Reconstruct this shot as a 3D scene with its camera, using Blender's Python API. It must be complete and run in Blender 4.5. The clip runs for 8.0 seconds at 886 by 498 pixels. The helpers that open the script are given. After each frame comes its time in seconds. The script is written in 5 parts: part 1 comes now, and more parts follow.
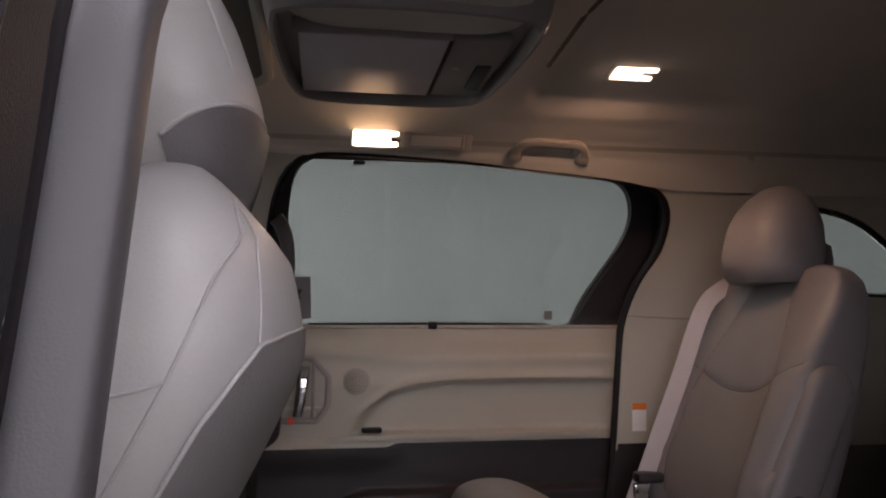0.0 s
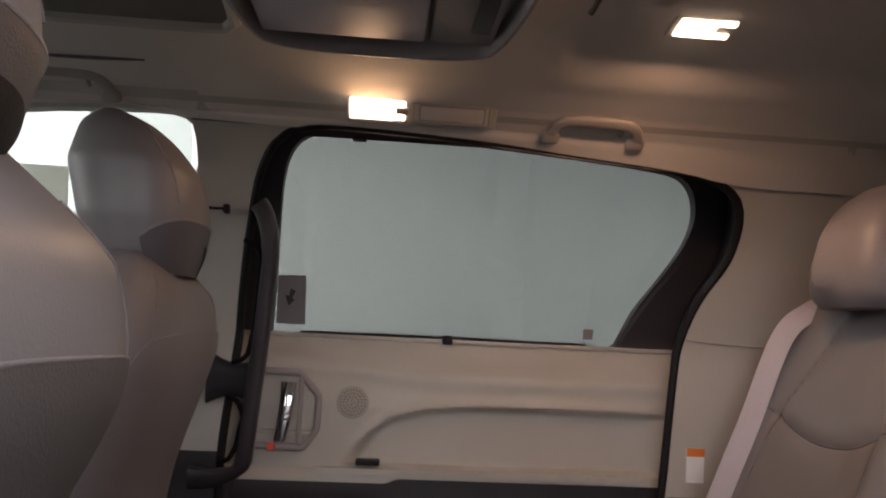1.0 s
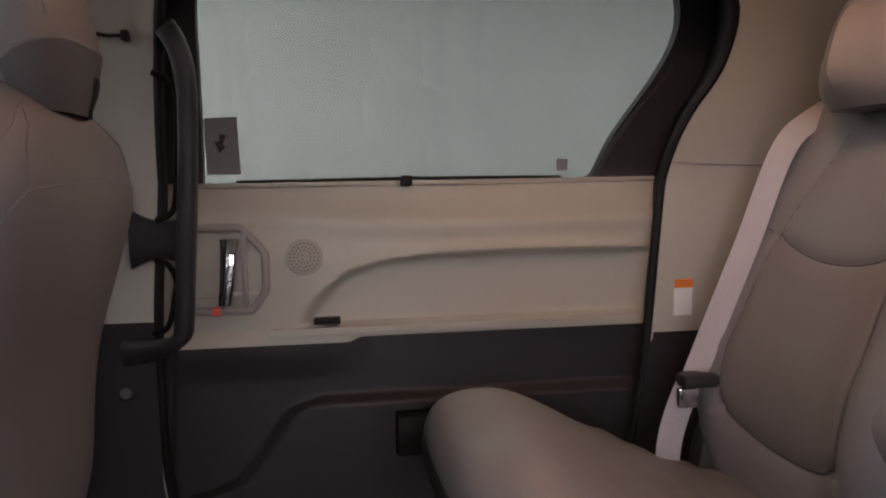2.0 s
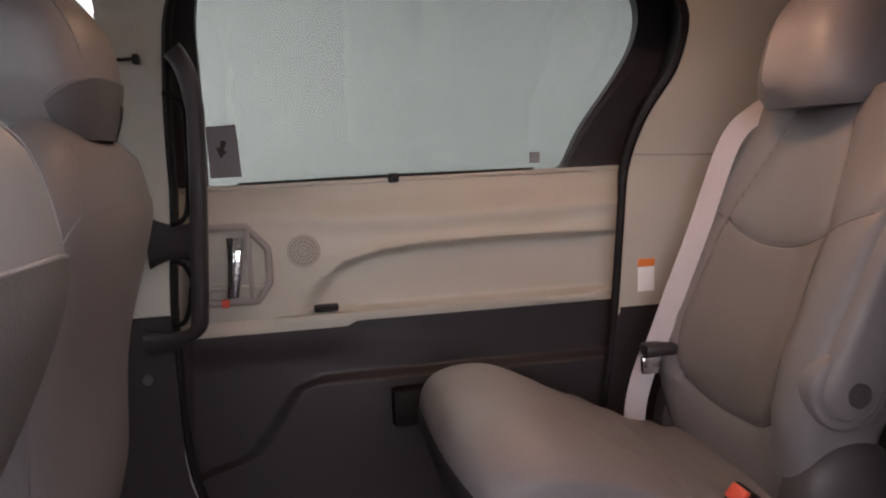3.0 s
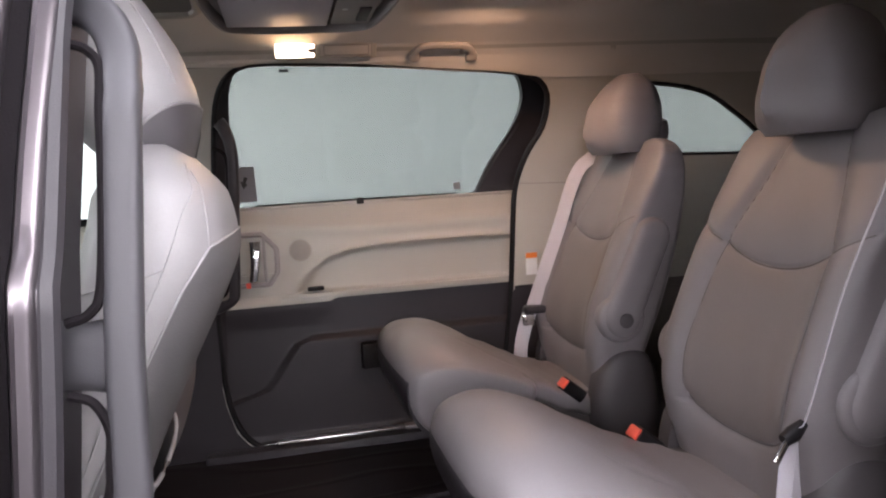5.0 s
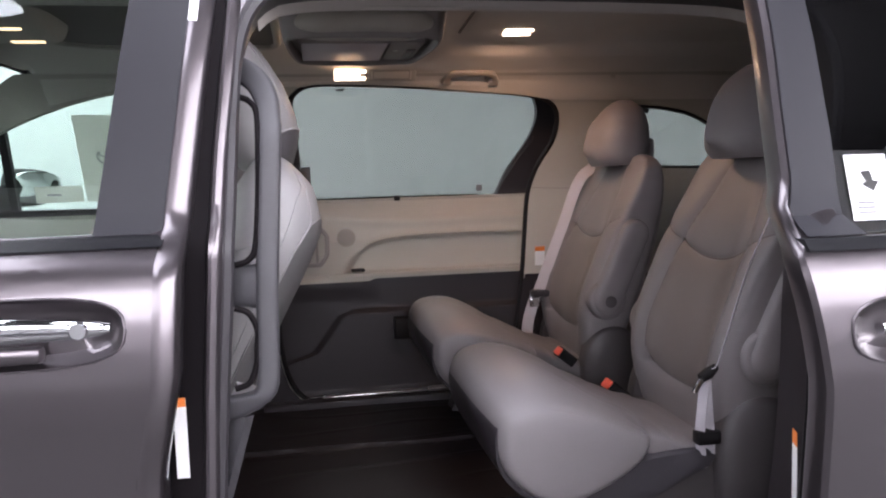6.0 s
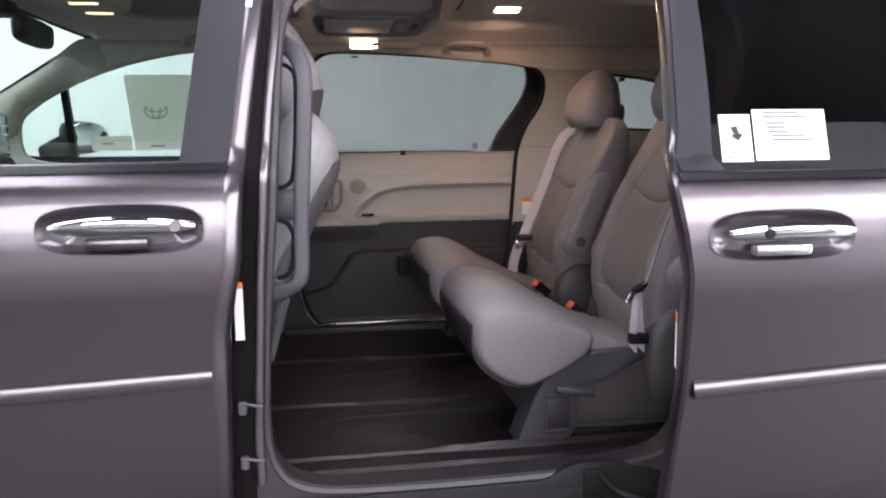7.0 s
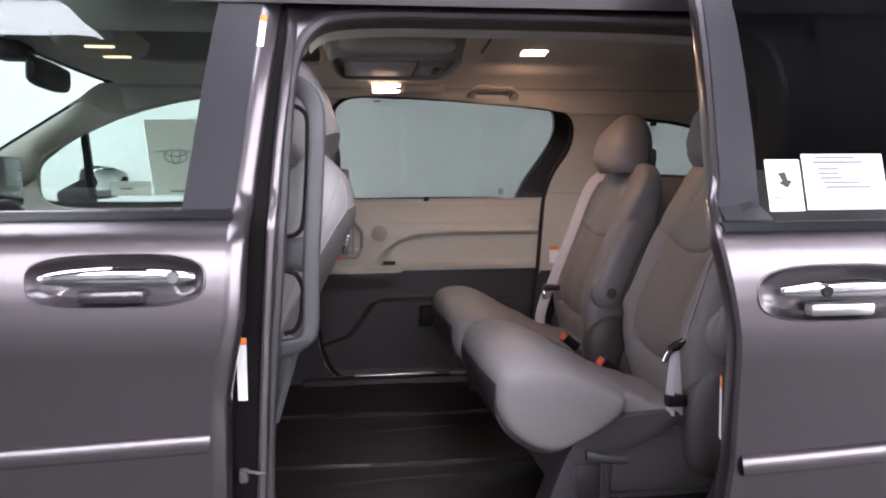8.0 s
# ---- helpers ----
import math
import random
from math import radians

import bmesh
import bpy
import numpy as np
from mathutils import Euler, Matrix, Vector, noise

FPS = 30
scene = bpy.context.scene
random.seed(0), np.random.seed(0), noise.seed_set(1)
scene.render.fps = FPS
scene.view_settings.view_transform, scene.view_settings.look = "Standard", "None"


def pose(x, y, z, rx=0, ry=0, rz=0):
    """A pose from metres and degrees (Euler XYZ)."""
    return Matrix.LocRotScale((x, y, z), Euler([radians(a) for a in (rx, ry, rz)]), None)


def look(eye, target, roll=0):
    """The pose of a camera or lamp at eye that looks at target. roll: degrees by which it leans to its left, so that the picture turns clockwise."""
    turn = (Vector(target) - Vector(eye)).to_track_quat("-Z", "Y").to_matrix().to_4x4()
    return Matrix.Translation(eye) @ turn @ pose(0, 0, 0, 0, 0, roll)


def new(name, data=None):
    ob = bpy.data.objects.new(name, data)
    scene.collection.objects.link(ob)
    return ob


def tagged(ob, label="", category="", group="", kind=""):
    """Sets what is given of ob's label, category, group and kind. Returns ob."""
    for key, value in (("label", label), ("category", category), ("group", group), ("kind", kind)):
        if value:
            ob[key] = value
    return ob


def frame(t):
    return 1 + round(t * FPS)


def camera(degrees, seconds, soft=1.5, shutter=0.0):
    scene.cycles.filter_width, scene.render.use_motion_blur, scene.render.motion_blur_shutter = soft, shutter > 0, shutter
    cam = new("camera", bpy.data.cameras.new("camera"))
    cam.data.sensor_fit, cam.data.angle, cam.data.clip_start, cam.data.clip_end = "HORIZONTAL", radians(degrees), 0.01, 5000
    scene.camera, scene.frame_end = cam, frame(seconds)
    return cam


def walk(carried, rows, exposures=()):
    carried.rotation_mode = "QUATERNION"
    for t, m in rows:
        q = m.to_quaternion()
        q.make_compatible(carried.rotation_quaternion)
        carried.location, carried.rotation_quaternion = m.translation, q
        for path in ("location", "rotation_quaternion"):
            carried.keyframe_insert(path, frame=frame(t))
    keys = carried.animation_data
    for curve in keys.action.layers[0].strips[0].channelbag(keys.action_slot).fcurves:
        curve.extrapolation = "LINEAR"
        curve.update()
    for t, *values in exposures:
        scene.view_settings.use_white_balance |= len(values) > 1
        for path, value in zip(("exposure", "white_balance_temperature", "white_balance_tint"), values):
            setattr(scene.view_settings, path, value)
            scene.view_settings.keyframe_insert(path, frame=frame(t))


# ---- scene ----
cam = camera(61.0, 8.0, soft=2.1)
PATH = [
    (0, (-0.049, 0.13, 1.143), (0.262, 2.096, 1.341), -0.0),
    (0.2, (-0.002, 0.194, 1.157), (0.250, 2.167, 1.368), 1.0),
    (0.4, (0.028, 0.259, 1.158), (0.228, 2.237, 1.381), 1.8),
    (0.5, (0.053, 0.296, 1.165), (0.184, 2.28, 1.38), 2.6),
    (0.7, (0.066, 0.347, 1.171), (0.187, 2.333, 1.374), 2.9),
    (1, (0.091, 0.45, 1.164), (0.247, 2.432, 1.375), 2.8),
    (1.2, (0.086, 0.521, 1.173), (0.315, 2.499, 1.363), 2.7),
    (1.5, (0.097, 0.605, 1.149), (0.411, 2.578, 1.243), 1.4),
    (1.7, (0.111, 0.626, 1.134), (0.432, 2.600, 1.152), -0.6),
    (2, (0.103, 0.659, 1.126), (0.385, 2.632, 0.96), -1.1),
    (3.3, (0.064, 0.408, 1.189), (0.401, 2.364, 0.943), -3.3),
    (3.5, (0.083, 0.327, 1.161), (0.381, 2.293, 0.944), -3.3),
    (4, (0.053, 0.125, 1.179), (0.41, 2.083, 0.978), -3.6),
    (4.2, (0.002, 0.044, 1.176), (0.425, 1.989, 0.987), -4.1),
    (5.3, (0.003, -0.438, 1.212), (0.382, 1.517, 1.029), -3.0),
    (5.5, (-0.017, -0.519, 1.224), (0.34, 1.44, 1.037), -2.6),
    (6, (-0.082, -0.778, 1.202), (0.254, 1.185, 1.021), -1.8),
    (6.5, (-0.12, -1.031, 1.186), (0.203, 0.931, 0.97), -1.3),
    (7, (-0.109, -1.228, 1.163), (0.198, 0.73, 0.894), -0.7),
    (7.5, (-0.103, -1.266, 1.17), (0.172, 0.693, 0.88), -0.6),
    (8, (-0.075, -1.108, 1.165), (0.163, 0.872, 1.016), -0.5),
]
EXPOSURES = [(0, -1.0, 6700, 21), (.6, -.66, 6800, 21), (1, -.64, 6800, 21), (2, -.62, 6800, 21), (3.4, .02, 6700, 21), (4.2, .28, 6600, 20.5), (5.5, -.05, 6400, 19), (6, -.28, 6320, 19), (8, -.30, 6320, 19)]
walk(cam, [(t, look(eye, target, roll)) for t, eye, target, roll in PATH], EXPOSURES)

# ---- light and room ----
YC = 1.32          # centre line of the van
SL = 0.215         # how far the open sliding door stands out from the side
BELT = 1.135


def smooth(a, b, x):
    t = min(1., max(0., (x - a) / (b - a)))
    return t * t * (3 - 2 * t)


def interp(zs, ys):
    return lambda z: float(np.interp(z, zs, ys))


# outer side of the van at the camera's side, inner trim and closed door at the far side
def eased(f, r=.014):
    """The same profile with its corners rounded."""
    return lambda z: sum(f(z + r * k / 3) * (4 - abs(k)) for k in range(-3, 4)) / 16


y_out = interp([.22, .30, .45, .70, .88, .93, .98, 1.02, 1.06, 1.09, 1.11, 1.122, 1.132, 1.14, 1.25, 1.40, 1.5, 1.58, 1.62, 1.66],
               [.372, .356, .335, .312, .300, .3005, .3035, .308, .3150, .3240, .338, .362, .392, .40, .43, .47, .505, .545, .58, .66])
y_out = eased(y_out, .010)
y_in = interp([.3, .93, 1.14, 1.377, 1.48, 1.53, 1.56, 1.59],
              [2.12, 2.09, 2.08, 2.01, 1.955, 1.91, 1.875, 1.82])
y_door = interp([.30, .60, .82, .90, .98, 1.06, 1.10, 1.135, 1.14, 1.25, 1.4, 1.55, 1.62],
                [2.20, 2.185, 2.175, 2.172, 2.165, 2.18, 2.20, 2.215, 2.225, 2.205, 2.165, 2.115, 2.08])
y_pane = lambda z: y_out(z) if z > 1.2 else y_out(1.2) + (z - 1.2) * .273
y_far = lambda z: 2 * YC - y_out(z)
y_near_in = lambda z: 2 * YC - y_in(z)
y_jamb = lambda z: max(.42, y_out(z) + .035)


def material(name, colour, rough=.5, metal=0., grain=0., grain_scale=400., bump=0., bump_scale=300., blotch=.06, blotch_scale=6.,
             coat=0., emission=0., spec=.5, wear=0., sheen=0.):
    """A procedural surface: base colour with blotches and grain, relief and uneven gloss."""
    m = bpy.data.materials.new(name)
    m.use_nodes = True
    nt = m.node_tree
    b = nt.nodes["Principled BSDF"]
    b.inputs["Roughness"].default_value = rough
    b.inputs["Metallic"].default_value = metal
    b.inputs["Specular IOR Level"].default_value = spec
    b.inputs["Coat Weight"].default_value = coat
    b.inputs["Coat Roughness"].default_value = .06
    b.inputs["Sheen Weight"].default_value = sheen
    co = nt.nodes.new("ShaderNodeTexCoord")
    n1 = nt.nodes.new("ShaderNodeTexNoise")
    n1.inputs["Scale"].default_value = blotch_scale
    n1.inputs["Detail"].default_value = 4
    n2 = nt.nodes.new("ShaderNodeTexNoise")
    n2.inputs["Scale"].default_value = grain_scale
    n2.inputs["Detail"].default_value = 3
    nt.links.new(co.outputs["Object"], n1.inputs["Vector"])
    nt.links.new(co.outputs["Object"], n2.inputs["Vector"])
    value = nt.nodes.new("ShaderNodeMath")
    value.operation = "MULTIPLY_ADD"
    nt.links.new(n1.outputs["Fac"], value.inputs[0])
    value.inputs[1].default_value = 2 * blotch
    value.inputs[2].default_value = 1 - blotch
    v2 = nt.nodes.new("ShaderNodeMath")
    v2.operation = "MULTIPLY_ADD"
    nt.links.new(n2.outputs["Fac"], v2.inputs[0])
    v2.inputs[1].default_value = 2 * grain
    v2.inputs[2].default_value = 1 - grain
    mul = nt.nodes.new("ShaderNodeMath")
    mul.operation = "MULTIPLY"
    nt.links.new(value.outputs[0], mul.inputs[0])
    nt.links.new(v2.outputs[0], mul.inputs[1])
    col = nt.nodes.new("ShaderNodeVectorMath")
    col.operation = "SCALE"
    col.inputs[0].default_value = colour
    nt.links.new(mul.outputs[0], col.inputs["Scale"])
    nt.links.new(col.outputs[0], b.inputs["Base Color"])
    r = nt.nodes.new("ShaderNodeMath")
    r.operation = "MULTIPLY_ADD"
    nt.links.new(n1.outputs["Fac"], r.inputs[0])
    r.inputs[1].default_value = .25 * rough
    r.inputs[2].default_value = rough * .88
    nt.links.new(r.outputs[0], b.inputs["Roughness"])
    if bump:
        v = nt.nodes.new("ShaderNodeTexVoronoi")
        v.inputs["Scale"].default_value = bump_scale
        nt.links.new(co.outputs["Object"], v.inputs["Vector"])
        bp = nt.nodes.new("ShaderNodeBump")
        bp.inputs["Strength"].default_value = bump
        bp.inputs["Distance"].default_value = .001
        nt.links.new(v.outputs["Distance"], bp.inputs["Height"])
        nt.links.new(bp.outputs[0], b.inputs["Normal"])
    if emission:
        b.inputs["Emission Color"].default_value = (*colour, 1)
        b.inputs["Emission Strength"].default_value = emission
    return m


def pane_material(name, tint, gloss_rough=.0, straight=.04):
    """A clear or tinted sheet: it lets light through with its tint and mirrors by Fresnel."""
    m = bpy.data.materials.new(name)
    m.use_nodes = True
    nt = m.node_tree
    nt.nodes.remove(nt.nodes["Principled BSDF"])
    out = nt.nodes["Material Output"]
    tr = nt.nodes.new("ShaderNodeBsdfTransparent")
    tr.inputs["Color"].default_value = (*tint, 1)
    gl = nt.nodes.new("ShaderNodeBsdfGlossy")
    gl.inputs["Roughness"].default_value = gloss_rough
    lw = nt.nodes.new("ShaderNodeLayerWeight")
    lw.inputs["Blend"].default_value = .5
    pw = nt.nodes.new("ShaderNodeMath")
    pw.operation = "POWER"
    nt.links.new(lw.outputs["Facing"], pw.inputs[0])
    pw.inputs[1].default_value = 5
    fr = nt.nodes.new("ShaderNodeMath")
    fr.operation = "MULTIPLY_ADD"
    nt.links.new(pw.outputs[0], fr.inputs[0])
    fr.inputs[1].default_value = .9
    fr.inputs[2].default_value = straight
    mix = nt.nodes.new("ShaderNodeMixShader")
    nt.links.new(fr.outputs[0], mix.inputs[0])
    nt.links.new(tr.outputs[0], mix.inputs[1])
    nt.links.new(gl.outputs[0], mix.inputs[2])
    nt.links.new(mix.outputs[0], out.inputs["Surface"])
    return m


def thin_paper(name, colour):
    """Paper that some light shines through."""
    m = material(name, colour, .7, grain=.02, blotch=.02)
    nt = m.node_tree
    tl = nt.nodes.new("ShaderNodeBsdfTranslucent")
    tl.inputs["Color"].default_value = (*colour, 1)
    mix = nt.nodes.new("ShaderNodeMixShader")
    mix.inputs[0].default_value = .6
    nt.links.new(nt.nodes["Principled BSDF"].outputs[0], mix.inputs[1])
    nt.links.new(tl.outputs[0], mix.inputs[2])
    nt.links.new(mix.outputs[0], nt.nodes["Material Output"].inputs["Surface"])
    return m


def glow_material(name, colour, strength):
    m = bpy.data.materials.new(name)
    m.use_nodes = True
    b = m.node_tree.nodes["Principled BSDF"]
    b.inputs["Base Color"].default_value = (.8, .8, .8, 1)
    b.inputs["Emission Color"].default_value = (*colour, 1)
    b.inputs["Emission Strength"].default_value = strength
    return m


PAINT = material("grey_metallic_paint", (.114, .100, .109), .30, .88, grain=.015, grain_scale=900, blotch=.012, blotch_scale=2, coat=.75)
PAINT.node_tree.nodes["Principled BSDF"].inputs["Coat Roughness"].default_value = .13
LIT_LEATHER = material("lit_grey_leather", (.295, .284, .284), .46, bump=.12, bump_scale=420, grain=.05, blotch=.07, blotch_scale=9, spec=.5)
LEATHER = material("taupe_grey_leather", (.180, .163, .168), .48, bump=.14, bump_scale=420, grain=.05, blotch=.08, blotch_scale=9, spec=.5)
LEATHER_PERF = material("grey_leather_insert", (.170, .148, .142), .54, bump=.25, bump_scale=330, grain=.08, blotch=.06, blotch_scale=8, spec=.35)
SPEAKER = material("beige_speaker_mesh", (.36, .33, .29), .7, bump=.8, bump_scale=500, grain=.15)
SEAT_SIDE = material("grey_seat_back_vinyl", (.130, .124, .124), .55, bump=.3, bump_scale=420, blotch=.06)
SEAM = material("seat_stitching", (.085, .072, .066), .7, grain=.1)
HARD_GREY = material("grey_seat_plastic", (.29, .262, .255), .55, bump=.25, bump_scale=600, blotch=.05)
GRIP_BEIGE = material("beige_grip_plastic", (.35, .318, .285), .55, bump=.2, bump_scale=600, blotch=.05)
GRIP = material("mid_grey_grip_plastic", (.052, .050, .055), .5, bump=.10, bump_scale=600, blotch=.05)
LID = material("lilac_grey_lid_plastic", (.54, .505, .54), .5, bump=.25, bump_scale=600, blotch=.05)
QUARTER_BROWN = material("brown_grey_trim", (.150, .128, .122), .55, bump=.25, bump_scale=600, blotch=.06)
HARD_MID = material("mid_grey_plastic", (.088, .081, .086), .5, bump=.25, bump_scale=600, blotch=.05)
CREAM = material("cream_trim_plastic", (.440, .415, .365), .55, bump=.22, bump_scale=700, grain=.03, blotch=.05, blotch_scale=5)
HEADLINER = material("headliner_cloth", (.62, .58, .53), .95, bump=.5, bump_scale=900, grain=.10, grain_scale=900, blotch=.05, spec=.1, sheen=.1)
DARK = material("dark_trim_plastic", (.0245, .0205, .0240), .45, bump=.3, bump_scale=600, blotch=.10, spec=.42)
BLACK = material("black_rubber", (.0085, .0075, .0085), .55, bump=.15, bump_scale=300, blotch=.15, spec=.22)
GLOSS_BLACK = material("gloss_black_plastic", (.02, .02, .022), .12, coat=.5, blotch=.03)
PILLAR = material("satin_grey_pillar_film", (.030, .0295, .034), .40, blotch=.06, grain=.04, spec=.20)
CARPET = material("dark_floor_vinyl", (.0115, .0078, .0088), .35, bump=.3, bump_scale=160, grain=.15, blotch=.22, blotch_scale=4, spec=.35)
CHROME = material("chrome", (.82, .82, .84), .08, 1.0, blotch=.03)
BRUSHED = material("brushed_silver", (.62, .61, .60), .28, 1.0, blotch=.06)
SILL_PLASTIC = material("grey_sill_plastic", (.0130, .0110, .0122), .60, bump=.35, bump_scale=350, blotch=.10, spec=.25)
JAMB_BLACK = material("matt_black_jamb_film", (.007, .0055, .0065), .75, bump=.15, bump_scale=300, blotch=.15, spec=.10)
BELT = material("black_belt_moulding", (.012, .012, .014), .38, blotch=.08, spec=.25)
RUBBER = material("dark_rubber_seal", (.034, .031, .035), .42, bump=.15, bump_scale=500, blotch=.10, spec=.5)
BLIND = material("grey_beige_blind_cloth", (.21, .20, .185), .9, bump=.4, bump_scale=800, grain=.08, blotch=.05, spec=.1)
TRAY = material("grey_brown_tray_plastic", (.25, .232, .222), .5, bump=.25, bump_scale=600, blotch=.05)
SEAT_BASE = material("charcoal_seat_base_plastic", (.060, .053, .055), .5, bump=.25, bump_scale=600, blotch=.08)
FOOT_PLASTIC = material("charcoal_seat_foot_plastic", (.042, .038, .044), .48, bump=.25, bump_scale=600, blotch=.06)
WEB = material("grey_belt_webbing", (.48, .455, .49), .8, bump=.6, bump_scale=900, grain=.08)
RED = material("red_release_button", (.75, .09, .05), .4)
ORANGE = material("orange_label_print", (.80, .22, .04), .6)
PAPER = material("white_label_paper", (.80, .80, .80), .6, grain=.02, blotch=.02)
THIN_PAPER = thin_paper("backlit_paper", (.80, .80, .76))
PRINT = material("grey_print", (.20, .20, .22), .7)
INK = material("black_print", (.02, .02, .02), .6)
TYRE = material("tyre_rubber", (.02, .02, .02), .8, bump=.4, bump_scale=120)
WHITE_WALL = material("white_painted_wall", (.80, .83, .82), .85, grain=.02, blotch=.02, blotch_scale=1.2)
DIM_WALL = material("grey_wall_paint", (.62, .62, .63), .9, grain=.04, blotch=.08, blotch_scale=1.0)
DARK_CEIL = material("dark_open_ceiling", (.012, .012, .013), .9, blotch=.25)
FLOOR_EPOXY = material("grey_sealed_floor", (.028, .027, .028), .40, grain=.05, blotch=.10, blotch_scale=1.5)
GLASS_DARK = pane_material("privacy_glass", (.515, .55, .535))
GLASS_NEAR_DARK = pane_material("deep_privacy_glass", (.31, .31, .32), straight=.075)
GLASS_CLEAR = pane_material("green_glass", (.86, .925, .90), straight=.07)
MIRROR = material("mirror_glass", (.85, .87, .87), .02, 1.0, blotch=0)
MAP_LENS = glow_material("map_lamp_lens", (1.0, .70, .42), 3.2)
LENS = glow_material("lamp_lens", (1.0, .78, .55), 14)
SOFTBOX = glow_material("softbox_diffuser", (1.0, .985, .98), 9.0)
WALL_FILL = glow_material("wall_fill_diffuser", (.97, .98, 1.0), 14.0)
WALL_FILL_STRONG = glow_material("bright_wall_fill_diffuser", (.97, .98, 1.0), 12.5)
NEAR_SOFTBOX = glow_material("near_softbox_diffuser", (.94, .975, 1.03), 9.5)
ENDBOX = glow_material("end_softbox_diffuser", (.98, .98, 1.0), 13.0)
FRONT_FILL = glow_material("front_fill_diffuser", (.98, .98, 1.0), 5.5)

# ---- builders ----


def finish(bm, name, mats, angle=40):
    bmesh.ops.recalc_face_normals(bm, faces=bm.faces)
    me = bpy.data.meshes.new(name)
    bm.to_mesh(me)
    bm.free()
    for f in me.polygons:
        f.use_smooth = True
    me.set_sharp_from_angle(angle=radians(angle))
    for m in (mats if isinstance(mats, (list, tuple)) else [mats]):
        me.materials.append(m)
    return me


def part(name, bm, mat, parent, label="", angle=40):
    """One mesh under a thing or under a part."""
    ob = new(name, finish(bm, name, mat, angle))
    ob.parent = parent
    if parent is not None:
        ob.matrix_parent_inverse = Matrix.Identity(4)
        off = parent_place(parent)
        ob.location = -off
    return tagged(ob, label)


def parent_place(ob):
    p = Vector((0, 0, 0))
    while ob is not None:
        p += ob.location
        ob = ob.parent
    return p


def thing(name, label, category, place=(0, 0, 0), group="", kind=""):
    ob = new(name)
    ob.empty_display_size = .05
    ob.location = place
    return tagged(ob, label, category, group, kind)


def structure(name, bm, mat, label="", category=""):
    return tagged(new(name, finish(bm, name, mat)), label, category, kind="structure")


def box(x0, x1, y0, y1, z0, z1, bevel=0., seg=2, bm=None):
    b = bmesh.new()
    bmesh.ops.create_cube(b, size=1)
    for v in b.verts:
        v.co = Vector(((x0 + x1) / 2 + v.co.x * (x1 - x0), (y0 + y1) / 2 + v.co.y * (y1 - y0), (z0 + z1) / 2 + v.co.z * (z1 - z0)))
    if bevel:
        bmesh.ops.bevel(b, geom=list(b.edges), offset=bevel, segments=seg, profile=.5, affect="EDGES")
    return merge(bm, b)


def merge(bm, b):
    if bm is None:
        return b
    me = bpy.data.meshes.new("tmp")
    b.to_mesh(me)
    b.free()
    bm.from_mesh(me)
    bpy.data.meshes.remove(me)
    return bm


def loft(rings, closed=True, cap=True, bm=None):
    """Skin over rings of points."""
    b = bmesh.new()
    rows = [[b.verts.new(p) for p in r] for r in rings]
    n = len(rows[0])
    for a, c in zip(rows, rows[1:]):
        for i in range(n if closed else n - 1):
            j = (i + 1) % n
            b.faces.new((a[i], a[j], c[j], c[i]))
    if cap and closed:
        b.faces.new(rows[0][::-1])
        b.faces.new(rows[-1])
    return merge(bm, b)


def tube(points, radius, n=10, flat=1.0, up=(0, 1, 0), bm=None, closed=False):
    """A bar along points; flat squeezes it across the way that up gives."""
    pts = [Vector(p) for p in points]
    rings = []
    u0 = Vector(up)
    m = len(pts)
    for i, p in enumerate(pts):
        if closed:
            d = pts[(i + 1) % m] - pts[i - 1]
        else:
            d = pts[min(i + 1, m - 1)] - pts[max(i - 1, 0)]
        d.normalize()
        s = d.cross(u0)
        if s.length < 1e-4:
            s = d.cross(Vector((.3, .2, 1)))
        s.normalize()
        u = s.cross(d).normalized()
        r = radius[i] if isinstance(radius, (list, tuple)) else radius
        rings.append([p + s * math.cos(2 * math.pi * k / n) * r + u * math.sin(2 * math.pi * k / n) * r * flat for k in range(n)])
    if closed:
        rings.append(rings[0])
    return loft(rings, True, not closed, bm)


def rounded(points, rounds=3):
    """A closed outline with its corners cut round."""
    p = [Vector((*q, 0)) if len(q) == 2 else Vector(q) for q in points]
    for _ in range(rounds):
        p = [c for a, b in zip(p, p[1:] + p[:1]) for c in (a * .75 + b * .25, a * .25 + b * .75)]
    return p


def spline(points, n):
    """A smooth open curve through points."""
    p = [Vector(q) for q in points]
    p = [2 * p[0] - p[1]] + p + [2 * p[-1] - p[-2]]
    out = []
    k = len(p) - 3
    for i in range(n):
        s = i / (n - 1) * k
        j = min(int(s), k - 1)
        t = s - j
        a, b, c, d = p[j:j + 4]
        out.append(.5 * (2 * b + (c - a) * t + (2 * a - 5 * b + 4 * c - d) * t * t + (3 * b - a - 3 * c + d) * t ** 3))
    return out


def resample(loop, n):
    pts = list(loop) + [loop[0]]
    acc = [0.]
    for a, b in zip(pts, pts[1:]):
        acc.append(acc[-1] + (b - a).length)
    out = []
    for i in range(n):
        s = acc[-1] * i / n
        j = max(0, int(np.searchsorted(acc, s, side="right")) - 1)
        j = min(j, len(pts) - 2)
        t = (s - acc[j]) / max(1e-9, acc[j + 1] - acc[j])
        out.append(pts[j].lerp(pts[j + 1], t))
    return out


def outline(points, n=120, rounds=3):
    return [(p.x, p.y) for p in resample(rounded(points, rounds), n)]


